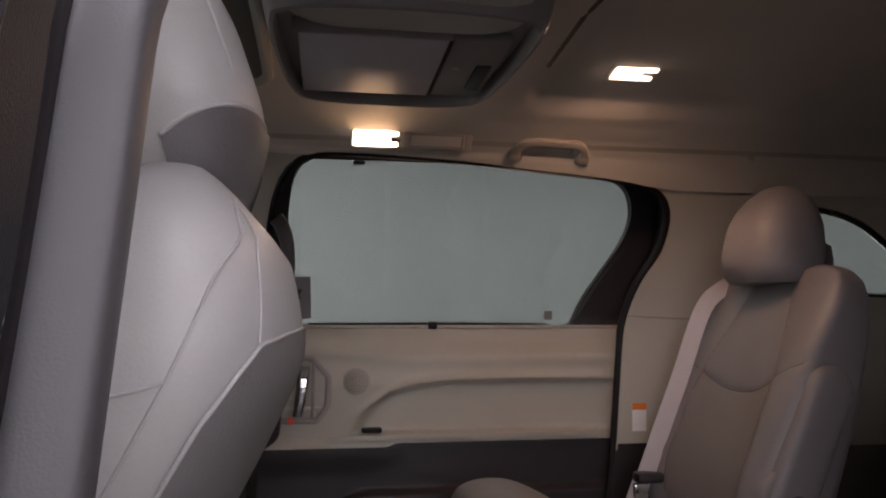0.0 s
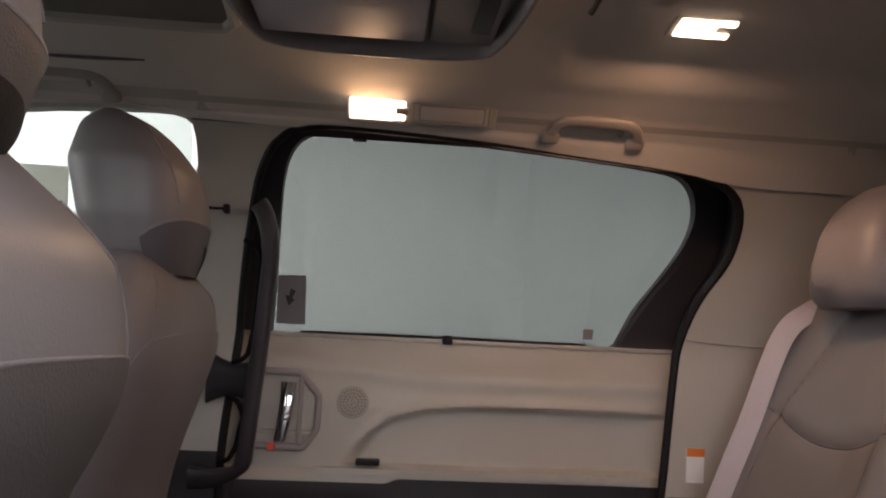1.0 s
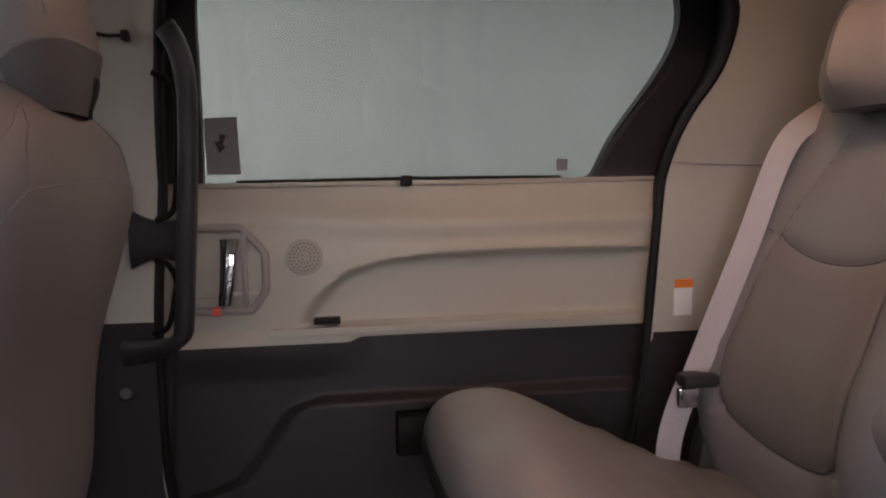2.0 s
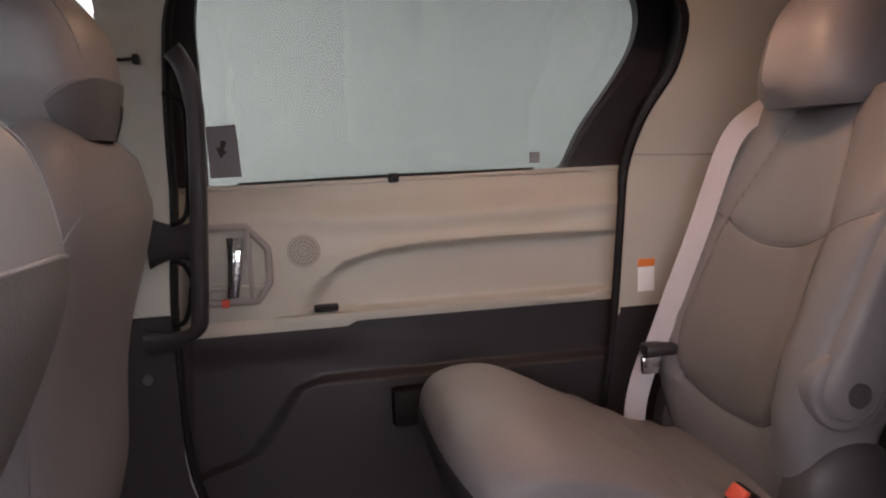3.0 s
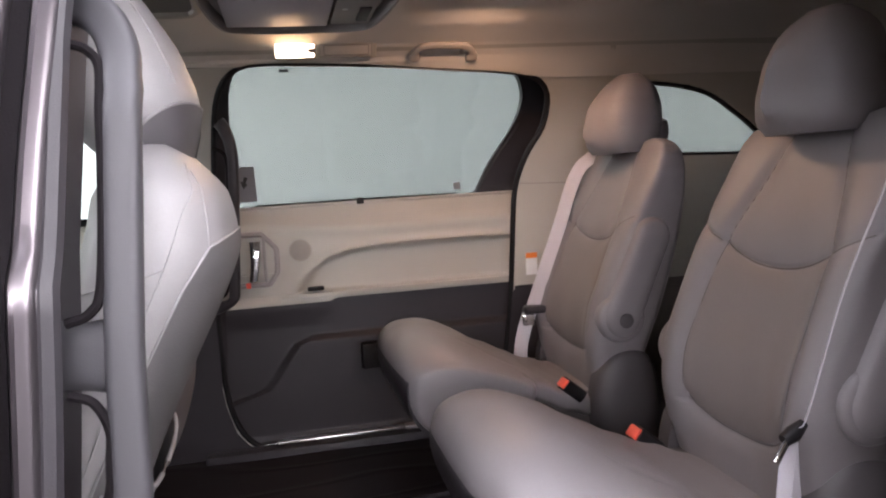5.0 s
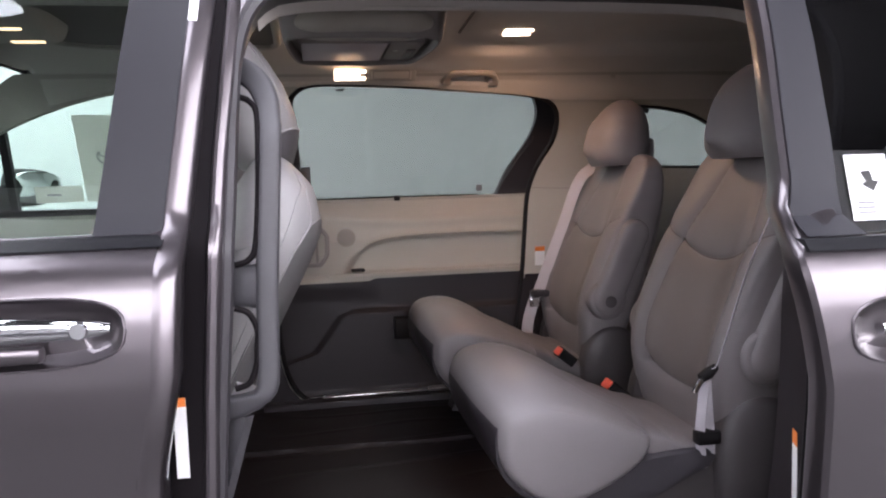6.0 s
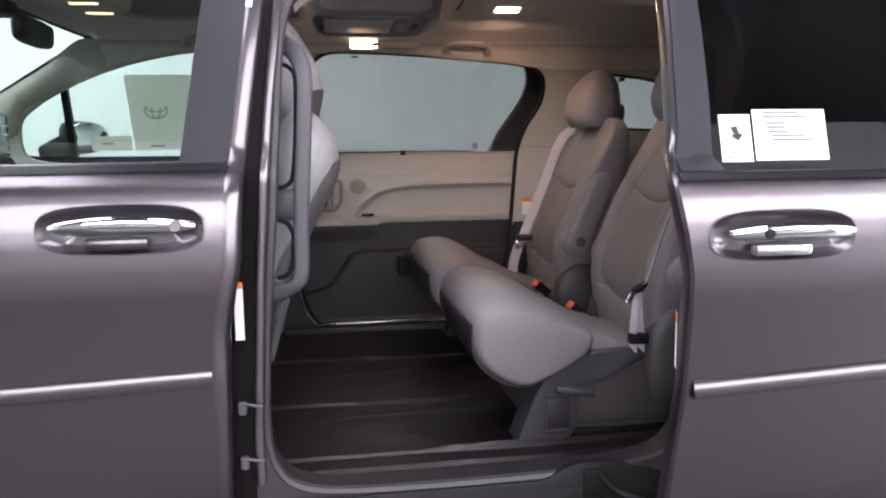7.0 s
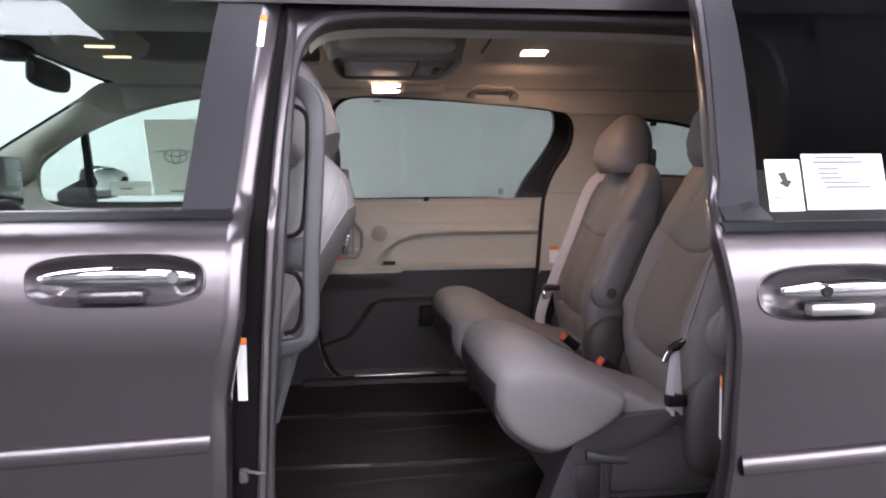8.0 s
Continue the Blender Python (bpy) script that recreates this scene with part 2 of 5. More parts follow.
def cell(hole, rect, yf, steps=8, flange=0., warp=None, bm=None, centre=None):
    """A curved side panel of the size rect (x0, z0, x1, z1) with an opening in it; flange turns the opening's edge in."""
    x0, z0, x1, z1 = rect
    cx, cz = centre or (sum(p[0] for p in hole) / len(hole), sum(p[1] for p in hole) / len(hole))
    outer = []
    for px, pz in hole:
        dx, dz = px - cx, pz - cz
        s = min((x1 - cx) / dx if dx > 1e-9 else (x0 - cx) / dx if dx < -1e-9 else 1e9,
                (z1 - cz) / dz if dz > 1e-9 else (z0 - cz) / dz if dz < -1e-9 else 1e9)
        outer.append([cx + dx * s, cz + dz * s])
    for qx in (x0, x1):
        for qz in (z0, z1):
            i = min(range(len(outer)), key=lambda k: (outer[k][0] - qx) ** 2 + (outer[k][1] - qz) ** 2)
            outer[i] = [qx, qz]
    rings = []
    w = warp or (lambda x, z: (x, z))
    if flange:
        for f in (flange, flange * .5):
            rings.append([Vector((w(*p)[0], yf(p[1]) + f, p[1])) for p in hole])
    for k in range(steps + 1):
        t = k / steps
        ring = []
        for p, q in zip(hole, outer):
            x, z = w(p[0] + (q[0] - p[0]) * t, p[1] + (q[1] - p[1]) * t)
            ring.append(Vector((x, yf(z), z)))
        rings.append(ring)
    return loft(rings, True, False, bm)


def patch(x0, x1, z0, z1, yf, nx=8, nz=24, warp=None, depth=0., bm=None):
    """A curved plate; yf takes z, or x and z. depth gives it thickness towards plus y."""
    w = warp or (lambda x, z: (x, z))
    try:
        yf(0., 1.)
        f = yf
    except TypeError:
        f = lambda x, z: yf(z)
    b = bmesh.new()
    rows = []
    for i in range(nx + 1):
        row = []
        for j in range(nz + 1):
            x, z = w(x0 + (x1 - x0) * i / nx, z0 + (z1 - z0) * j / nz)
            row.append(b.verts.new((x, f(x, z), z)))
        rows.append(row)
    for a, c in zip(rows, rows[1:]):
        for j in range(nz):
            b.faces.new((a[j], a[j + 1], c[j + 1], c[j]))
    if depth:
        ext = bmesh.ops.extrude_face_region(b, geom=list(b.faces))
        for v in ext["geom"]:
            if isinstance(v, bmesh.types.BMVert):
                v.co.y += depth
    return merge(bm, b)


def plate(loop, yf, thick=.004, bm=None):
    """A sheet with the given outline in x and z that follows the side's curve."""
    n = len(loop)
    cx, cz = sum(p[0] for p in loop) / n, sum(p[1] for p in loop) / n
    rings = []
    for dy, flip in ((0., 0), (thick, 1)):
        sheet = [[Vector((cx + (x - cx) * t, yf(cz + (z - cz) * t) + dy, cz + (z - cz) * t)) for x, z in loop] for t in (.02, .25, .5, .75, 1.)]
        rings += sheet[::-1] if flip else sheet
    return loft(rings, True, True, bm)


def grid(fn, nu, nv, bm=None):
    b = bmesh.new()
    v = [[b.verts.new(fn(i / nu, j / nv)) for j in range(nv + 1)] for i in range(nu + 1)]
    for i in range(nu):
        for j in range(nv):
            b.faces.new((v[i][j], v[i + 1][j], v[i + 1][j + 1], v[i][j + 1]))
    return merge(bm, b)


def se_ring(c, u, v, a, b, power=3., n=28):
    """A rounded-square ring about c, spanned by u and v."""
    out = []
    for k in range(n):
        t = 2 * math.pi * k / n
        cs, sn = math.cos(t), math.sin(t)
        out.append(c + u * (a * math.copysign(abs(cs) ** (2 / power), cs)) + v * (b * math.copysign(abs(sn) ** (2 / power), sn)))
    return out


def disc(c, normal, r, thick, n=24, bevel=.3, bm=None):
    c, nn = Vector(c), Vector(normal).normalized()
    u = nn.orthogonal().normalized()
    v = nn.cross(u)
    rings = []
    for rr, h in ((r, 0), (r, thick * (1 - bevel)), (r * (1 - .12), thick)):
        rings.append([c + nn * h + (u * math.cos(2 * math.pi * k / n) + v * math.sin(2 * math.pi * k / n)) * rr for k in range(n)])
    return loft(rings, True, True, bm)


def lamp(name, kind, place, energy, colour, size=.1, size_y=None, target=None):
    d = bpy.data.lights.new(name, kind)
    d.energy, d.color = energy, colour
    if kind == "AREA":
        d.shape, d.size, d.size_y = "RECTANGLE", size, size_y or size
    else:
        d.shadow_soft_size = size
    ob = new(name, d)
    ob.matrix_world = look(place, target) if target else Matrix.Translation(place)
    return ob


# ---- room ----
w = bpy.data.worlds.new("world")
w.use_nodes = True
w.node_tree.nodes["Background"].inputs[0].default_value = (.5, .53, .55, 1)
w.node_tree.nodes["Background"].inputs[1].default_value = .05
scene.world = w

RX0, RX1, RY0, RY1, RZ = -7.0, 7.0, -4.9, 8.0, 4.4
structure("floor", box(RX0, RX1, RY0, RY1, -.1, 0), FLOOR_EPOXY, "grey sealed studio floor under the van")
structure("ceiling", box(RX0, RX1, RY0, RY1, RZ, RZ + .1), DARK_CEIL, "dark ceiling over the photo booth")
structure("wall_north", box(RX0, RX1, RY1, RY1 + .12, 0, RZ), WHITE_WALL, "plain white studio wall beyond the van")
structure("wall_south", box(RX0, RX1, RY0 - .12, RY0, 0, RZ), DIM_WALL, "plain grey studio wall behind the camera")
structure("wall_west", box(RX0 - .12, RX0, RY0 - .12, RY1 + .12, 0, RZ), WHITE_WALL, "plain white studio wall before the bonnet")
structure("wall_east", box(RX1, RX1 + .12, RY0 - .12, RY1 + .12, 0, RZ), WHITE_WALL, "plain white studio wall behind the tailgate")


def ceiling_light(x, y, lx, ly, z=2.8, mat=SOFTBOX):
    t = thing("ceiling_light", "wide white softbox panel lamp hung under the dark ceiling", "ceiling light", (x, y, z), "studio ceiling lights")
    part("diffuser", box(x - lx / 2, x + lx / 2, y - ly / 2, y + ly / 2, z, z + .02), mat, t, "glowing white diffuser")
    part("frame", box(x - lx / 2 - .04, x + lx / 2 + .04, y - ly / 2 - .04, y + ly / 2 + .04, z + .021, z + .12), DARK_CEIL, t)
    for sx in (-1, 1):
        part("hanger", tube([(x + sx * lx * .4, y, z + .12), (x + sx * lx * .4, y, RZ)], .012, 8), DARK_CEIL, t)


ceiling_light(-4.0, 6.0, 4.6, 2.2, 3.9)
ceiling_light(2.2, 3.9, 9.0, 1.3, 3.3)
ceiling_light(.45, -.70, 1.8, 1.9, 3.2, NEAR_SOFTBOX)
ceiling_light(-2.5, .40, 2.6, 2.0, 3.2, NEAR_SOFTBOX)


def unseen_light(x0, x1, mat):
    wb = thing("unseen_light", "long unseen softbox added along the studio wall to light the cabin", "studio light", ((x0 + x1) / 2, -4.7, 0), "studio wall lights")
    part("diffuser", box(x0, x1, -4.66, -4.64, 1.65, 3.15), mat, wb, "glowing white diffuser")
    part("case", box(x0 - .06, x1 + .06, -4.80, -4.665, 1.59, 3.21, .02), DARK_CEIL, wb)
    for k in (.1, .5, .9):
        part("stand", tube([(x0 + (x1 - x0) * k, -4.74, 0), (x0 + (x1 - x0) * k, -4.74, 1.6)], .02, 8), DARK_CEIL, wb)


unseen_light(-3.6, .4, WALL_FILL)
unseen_light(.6, 6.6, WALL_FILL_STRONG)


def end_light(x, y0, y1, z0, z1, mat, label):
    q = math.copysign(1, x)
    t = thing("unseen_light", label, "studio light", (x + q * .08, (y0 + y1) / 2, 0), "studio wall lights")
    part("diffuser", box(min(x, x + q * .02), max(x, x + q * .02), y0, y1, z0, z1), mat, t, "glowing white diffuser")
    part("case", box(min(x + q * .025, x + q * .18), max(x + q * .025, x + q * .18), y0 - .06, y1 + .06, z0 - .06, z1 + .06, .02), DARK_CEIL, t)
    for k in (.1, .5, .9):
        part("stand", tube([(x + q * .10, y0 + (y1 - y0) * k, 0), (x + q * .10, y0 + (y1 - y0) * k, z0 - .05)], .02, 8), DARK_CEIL, t)


end_light(6.72, -4.2, -.2, .35, 4.2, ENDBOX, "tall white softbox light at the tail end of the studio")
end_light(-6.72, -.4, 5.2, .5, 3.4, FRONT_FILL, "wide unseen softbox added before the bonnet to brighten the headliner")

# ---- van: outlines in x (to the tail) and z ----
FAR_OPENING = outline([(-.205, 1.10), (-.20, 1.22), (-.185, 1.38), (-.16, 1.49), (-.10, 1.545), (.0, 1.549), (.25, 1.541), (.475, 1.526), (.70, 1.511), (.80, 1.492), (.840, 1.455), (.850, 1.400), (.838, 1.335),
                       (.785, 1.262), (.750, 1.16), (.738, 1.0), (.725, .80), (.70, .60), (.66, .44), (.60, .365), (.30, .35), (.0, .345), (-.13, .36), (-.20, .44),
                       (-.23, .60), (-.228, .90)], 160, 2)
FAR_GLASS = outline([(-.157, 1.140), (-.156, 1.142), (-.150, 1.30), (-.145, 1.49), (-.12, 1.565), (-.05, 1.592), (.25, 1.585), (.72, 1.555), (.79, 1.535), (.818, 1.47), (.81, 1.41),
                     (.78, 1.35), (.735, 1.285), (.69, 1.22), (.665, 1.16), (.652, 1.139), (.65, 1.138), (.25, 1.137), (-.15, 1.139)], 120, 2)
NEAR_OPENING = outline([(-.236, .90), (-.222, 1.05), (-.21, 1.25), (-.20, 1.42), (-.17, 1.515), (-.10, 1.56), (.30, 1.56), (.76, 1.555), (.87, 1.53), (.91, 1.44), (.90, 1.33),
                        (.87, 1.24), (.84, 1.14), (.82, 1.0), (.81, .80), (.79, .62), (.76, .46), (.68, .385), (.30, .375), (.0, .375), (-.17, .385), (-.235, .43),
                        (-.258, .52), (-.252, .70)], 160, 2)
FRONT_WINDOW = outline([(-1.40, 1.142), (-1.0, 1.139), (-.44, 1.137), (-.395, 1.14), (-.372, 1.30), (-.335, 1.53), (-.345, 1.628), (-.50, 1.630), (-.68, 1.620), (-.95, 1.545),
                        (-1.14, 1.435), (-1.315, 1.325), (-1.42, 1.22)], 120, 2)
FRONT_TRIM_WINDOW = outline([(-1.30, 1.12), (-.90, 1.10), (-.40, 1.10), (-.315, 1.12), (-.302, 1.30), (-.285, 1.50), (-.292, 1.552), (-.40, 1.552), (-.64, 1.541), (-.895, 1.491), (-1.096, 1.416),
                             (-1.29, 1.318), (-1.318, 1.20)], 120, 2)
QUARTER = outline([(1.06, 1.475), (1.19, 1.468), (1.30, 1.458), (1.43, 1.428), (1.58, 1.338), (1.69, 1.25), (1.69, 1.215), (1.60, 1.215), (1.30, 1.225), (1.07, 1.235), (1.05, 1.30)], 90, 2)

def glass_edge(v):
    """The windscreen's edge at the camera's side, from its foot to its top corner."""
    return Vector((-1.90 + .93 * v, .56 + .18 * v ** 1.3, 1.08 + .52 * v))


edge_top = lambda x: 1.08 + .52 * (x + 1.90) / .93
frame_top = interp([-1.50, -1.42, -1.315, -1.14, -.94, -.68, -.50], [1.17, 1.25, 1.352, 1.468, 1.575, 1.648, 1.658])


def under_glass(x, z):
    return x, min(z, edge_top(x) if x < -.97 else 9)


van = thing("minivan", "dark grey metallic minivan with its sliding door open", "minivan", (0, YC, 0))

# inner trim of the far side
part("side_trim", cell(FRONT_TRIM_WINDOW, (-1.62, .36, -.27, 1.58), y_in, flange=.03, warp=under_glass), CREAM, van, "cream front pillar and window trim")
part("side_trim", cell(FAR_OPENING, (-.272, .30, 1.02, 1.575), y_in, flange=0, steps=10), CREAM, van, "cream door pillar trim")
part("side_trim", cell(QUARTER, (1.018, .36, 2.45, 1.575), y_in, flange=.04), CREAM, van, "cream rear quarter trim")


part("door_seal", loft([[Vector((x + (-.05 if x < .2 else .06) * d / .2, y_in(z) + d, z + .42 * d * smooth(1.2, 1.5, z) - .1 * d * smooth(.5, .4, z))) for x, z in FAR_OPENING] for d in (0, .05, .12, .21)], True, False), BLACK, van, "black rubber door surround")
part("door_seal", tube([(x, y_in(z) + .004, z) for x, z in FAR_OPENING], .0095, 8, closed=True), BLACK, van, "black rubber door surround")
part("window_pane", plate(QUARTER, lambda z: y_in(z) + .045), GLASS_DARK, van, "grey-green quarter glass")
for x in (1.20, 1.33):
    part("shade_hook", box(x - .012, x + .012, y_in(1.455) + .005, y_in(1.455) + .025, 1.438, 1.456, .004), BLACK, van, "small black sunshade hook")
part("window_seal", tube([(x, y_in(z) + .02, z) for x, z in QUARTER], .012, 8, closed=True), BLACK, van)
# lower dark trim covers
part("lower_trim", patch(-.60, -.232, .34, .888, lambda z: y_in(z) - .007, 3, 10), DARK, van, "dark lower pillar cover")
part("lower_trim", patch(.735, 1.02, .36, .823, lambda z: y_in(z) - .006, 4, 10, warp=lambda x, z: (x + (.02 if x < .74 else 0) * (z - .823), z)), DARK, van, "dark lower pillar cover")
part("lower_trim", patch(1.02, 2.42, .36, .803, lambda z: y_in(z) - .010 - .02 * max(0, .803 - z), 6, 10), QUARTER_BROWN, van, "dark brown-grey lower quarter cover")
part("trim_cap", disc((-.288, y_in(.757) - .008, .757), (0, -1, 0), .011, .004, 18), HARD_MID, van, "round trim cap")
# seam and edge of the pillar trim behind the door
part("trim_seam", tube(spline([(.757, y_in(1.165) - .001, 1.165), (.84, y_in(1.16) - .001, 1.16), (1.0, y_in(1.155) - .001, 1.155)], 12), .0014, 6), HARD_GREY, van)


# headliner, with the raised middle towards the tail
head_z = interp([.748, .76, .80, .86, .96, 1.08, 1.32, 1.56, 1.68, 1.78, 1.84, 1.88], [1.550, 1.560, 1.582, 1.605, 1.632, 1.652, 1.665, 1.652, 1.632, 1.605, 1.582, 1.555])
# where the cloth ends above the far windows
cloth_end = interp([-1.03, -.895, -.64, -.40, -.30, -.10, 0, .25, .475, .70, .80, .86, 1.0, 2.45], [1.47, 1.496, 1.546, 1.556, 1.542, 1.538, 1.538, 1.531, 1.517, 1.503, 1.491, 1.487, 1.486, 1.480])


def ceiling_z(x, y):
    raise_ = (.016 + .016 * smooth(1.5, 1.0, y)) * smooth(.383, .408, x) * smooth(.955, .985, y) * smooth(1.76, 1.66, y)
    return head_z(y) + raise_ - .20 * max(0, -x - .95) ** 1.1 - .05 * max(0, x - 1.9)


def cloth_front(y):
    """The cloth's front edge, rounded at the windscreen's corners."""
    return -1.03 + .10 * smooth(.18, .44, abs(y - YC))


def cloth(u, v):
    y = .748 + 1.128 * min(1, v / .9)
    x = cloth_front(y) + (2.45 - cloth_front(y)) * u
    if v < .9:
        return Vector((x, y, ceiling_z(x, y)))
    top = ceiling_z(x, 1.876)
    z = top + (min(top, cloth_end(x)) - top) * (v - .9) / .1
    return Vector((x, min(y_in(z) - .0075 * smooth(.9, .96, v), 1.876 + (v - .9) * .8), z))


part("headliner", grid(cloth, 150, 130), HEADLINER, van, "beige cloth headliner")
part("roof_side_trim", loft([[Vector((x, .580, min(1.605, frame_top(x) - .03))), Vector((x, .620, min(1.588, frame_top(x) - .04))), Vector((x, .680, min(1.566, ceiling_z(x, .748) + .018))), Vector((x, .730, ceiling_z(x, .748))), Vector((x, .752, ceiling_z(x, .748) - .002)), Vector((x, .764, ceiling_z(x, .764) - .001))]
                             for x in np.linspace(-.93, -.27, 24)], False, False), HEADLINER, van, "grey cloth roof side trim")
part("trim_seam", tube([(x, y_in(1.541) - .003, 1.541) for x in np.linspace(-.29, -.11, 14)], .0018, 6), HARD_MID, van)
part("trim_seam", tube(spline([(-.56, 1.772, 1.605), (-.45, 1.771, 1.605), (-.345, 1.765, 1.606)], 12), [.001 + .0025 * math.sin(math.pi * (k + 1) / 13) for k in range(12)], 6), HARD_MID, van)
part("headliner_seam", tube([(.386 + .003 * math.sin(y * 4), y, ceiling_z(.382, y) + .002) for y in np.linspace(1.0, 1.535, 16)], .0055, 6), SEAM, van, "headliner edge line")
# sunroof recess with its dark blind
rim = [(p.x, p.y) for p in resample(rounded([(-.92, 1.0), (-.24, 1.0), (-.165, 1.0), (-.165, 1.07), (-.165, 1.58), (-.165, 1.655), (-.24, 1.655), (-.92, 1.655)], 3), 90)]
part("sunroof_rim", tube([(x, y, ceiling_z(x, y) - .003) for x, y in rim], .012, 8, up=(0, 0, 1), closed=True), CREAM, van, "pale sunroof rim")
b = bmesh.new()
b.faces.new([b.verts.new((x, y, ceiling_z(x, y) - .004)) for x, y in rim])
bmesh.ops.triangulate(b, faces=b.faces)
part("sunroof_blind", b, BLIND, van, "grey-beige sunroof blind")

# floor of the cabin
def floor_z(x, y):
    z = .352
    for ry, h in ((1.605, .015), (1.092, .015), (.682, .019)):
        z += h * (.8 + .5 * noise.noise(Vector((x * 3, ry, 1.7)))) * math.exp(-((y - ry - .010 * noise.noise(Vector((x * 2.2, ry * 7, .9))) - .003 * math.sin(x * 9 + ry)) / .0060) ** 2)
    z += .003 * noise.noise(Vector((x * 4, y * 6, .3)))
    # long soft creases of the loosely laid liner
    z += .0018 * max(0, 1 - abs(noise.noise(Vector((x * 1.6 + .4 * y, y * 5.5, 4.2)))) * 9) * smooth(.70, .80, y)
    z += .10 * smooth(-.42, -.75, x) - .03 * smooth(.614, .602, y)
    return z


part("cabin_floor", grid(lambda u, v: Vector((-1.5 + 4.0 * u, .60 + 1.55 * v, floor_z(-1.5 + 4.0 * u, .60 + 1.55 * v))), 140, 420), CARPET, van, "dark brown-black ridged floor liner")
part("floor_tunnel", box(-1.6, 2.4, .42, 2.2, .26, .335), DARK, van, "dark floor pan")
part("far_sill", box(-.30, 1.0, 2.06, 2.135, .30, .378, .012), DARK, van)
part("scuff_plate", box(-.125, .36, 2.100, 2.128, .3785, .386, .003), BRUSHED, van, "bright metal scuff plate")
part("scuff_plate_end", box(.335, .42, 2.085, 2.128, .379, .392, .004), HARD_GREY, van)


# the camera's side: sill, jamb, inner pillar trim
part("sill", loft([[Vector((x, .405, .30)), Vector((x, .405, .352)), Vector((x, .42, .374)), Vector((x, .47, .362)), Vector((x, .50, .343)), Vector((x, .60, .337)), Vector((x, .64, .332)), Vector((x, .66, .330))]
                   for x in np.linspace(-.30, .76, 12)], False, False), SILL_PLASTIC, van, "grey ribbed plastic step")
for i, y in enumerate(np.linspace(.515, .60, 6)):
    part("sill_rib", box(-.21, .45, y - .003, y + .003, .334, .3435, .0015, 1), SILL_PLASTIC, van)
rail_top = interp([-.22, .36, .40, .435, .47, .55, .60, .66], [.374, .374, .380, .402, .412, .412, .396, .380])
part("slide_rail_cover", loft([[Vector((x, .408, .30)), Vector((x, .404, rail_top(x) - .010)), Vector((x, .410, rail_top(x))), Vector((x, .432, rail_top(x) - .002)), Vector((x, .445, rail_top(x) - .012)), Vector((x, .450, .350))] for x in np.linspace(-.22, .66, 60)], False, False), SILL_PLASTIC, van, "dark moulded slide rail cover")
part("slide_rail_slot", box(.478, .530, .398, .440, .325, .400, .010), BLACK, van, "black slide rail slot")
part("rail_arm", tube(spline([(.52, .41, .385), (.56, .385, .345), (.64, .33, .328), (.78, .28, .32)], 16), .011, 10), BLACK, van, "black door cable")

part("side_jamb", cell(NEAR_OPENING, (-.30, .27, 1.10, 1.635), y_jamb, steps=8), PAINT, van, "painted door jamb")
part("pillar_trim", loft([[Vector((x, y_jamb(z) + (y_near_in(z) - y_jamb(z)) * k / 3, z)) for x, z in NEAR_OPENING] for k in range(4)], True, False), DARK, van, "dark trim edge of the open doorway")
part("pillar_trim", cell(NEAR_OPENING, (-.36, .30, 1.02, 1.575), y_near_in, steps=6), CREAM, van, "cream pillar trim at the open doorway")
top_edge = sorted((x, z) for x, z in NEAR_OPENING if z > 1.49 and -.17 < x < .88)
part("header_garnish", loft([[Vector((x, y_jamb(z) + (y_near_in(z) - y_jamb(z)) * k, z + a)) for k, a in ((.16, .034), (.40, .033), (.55, .028), (.70, .013), (.85, -.002), (.96, -.013), (1.0, -.014))] + [Vector((x, y_near_in(z) + .012, z + .012))] for x, z in top_edge], False, False), HEADLINER, van, "pale trim above the open doorway")
part("door_seal", tube([(x, y_jamb(z) + .012, z) for x, z in NEAR_OPENING], .0135, 8, closed=True), RUBBER, van, "dark grey rubber bulb seal")
jamb_edge = interp([.40, .52, .90, 1.25, 1.50], [-.275, -.278, -.258, -.232, -.205])
part("jamb_flange", loft([[Vector((jamb_edge(z) - .004, y_jamb(z) - .003, z)), Vector((jamb_edge(z) + .001, y_jamb(z) - .0125, z)), Vector((jamb_edge(z) + .006, y_jamb(z) - .0135, z)), Vector((jamb_edge(z) + .013, y_jamb(z) - .0090, z)), Vector((jamb_edge(z) + .019, y_jamb(z) - .0040, z)), Vector((jamb_edge(z) + .022, y_jamb(z) + .004, z))]
                          for z in np.linspace(.42, 1.56, 40)], False, False), PAINT, van, "bright painted flange")
part("jamb_channel", loft([[Vector((jamb_edge(z) - .105, y_jamb(z) + .004, z)), Vector((jamb_edge(z) - .004, y_jamb(z) - .004, z))] for z in np.linspace(.33, 1.57, 40)], False, False), JAMB_BLACK, van, "black door jamb channel")
for z in (.60, .475):
    st = part("door_striker", box(-.310, -.292, .400, .418, z - .014, z + .014, .004), HARD_MID, van, "worn grey door striker")
    part("striker_loop", tube([(-.30, .405, z + .012), (-.288, .396, z + .012), (-.268, .394, z + .008), (-.258, .398, z + .006)], .004, 8), HARD_MID, st)


# outer skin
def rear_edge(x, z):
    """The rear cut of the front door leans with its pillar."""
    k = smooth(-.75, -.33, x)
    return x + k * float(np.interp(z, [.30, .45, .785, .935, 1.12, 1.483, 1.6], [-.048, -.043, -.030, .0, .010, .055, .066])), z


def slide_edge(x, z):
    k = smooth(1.0, .58, x)
    return x + k * float(np.interp(z, [.30, .463, .689, .914, .989, 1.094, 1.115, 1.18, 1.455, 1.6], [-.036, -.021, -.002, .0, -.011, -.030, -.012, .008, .017, .023])), z


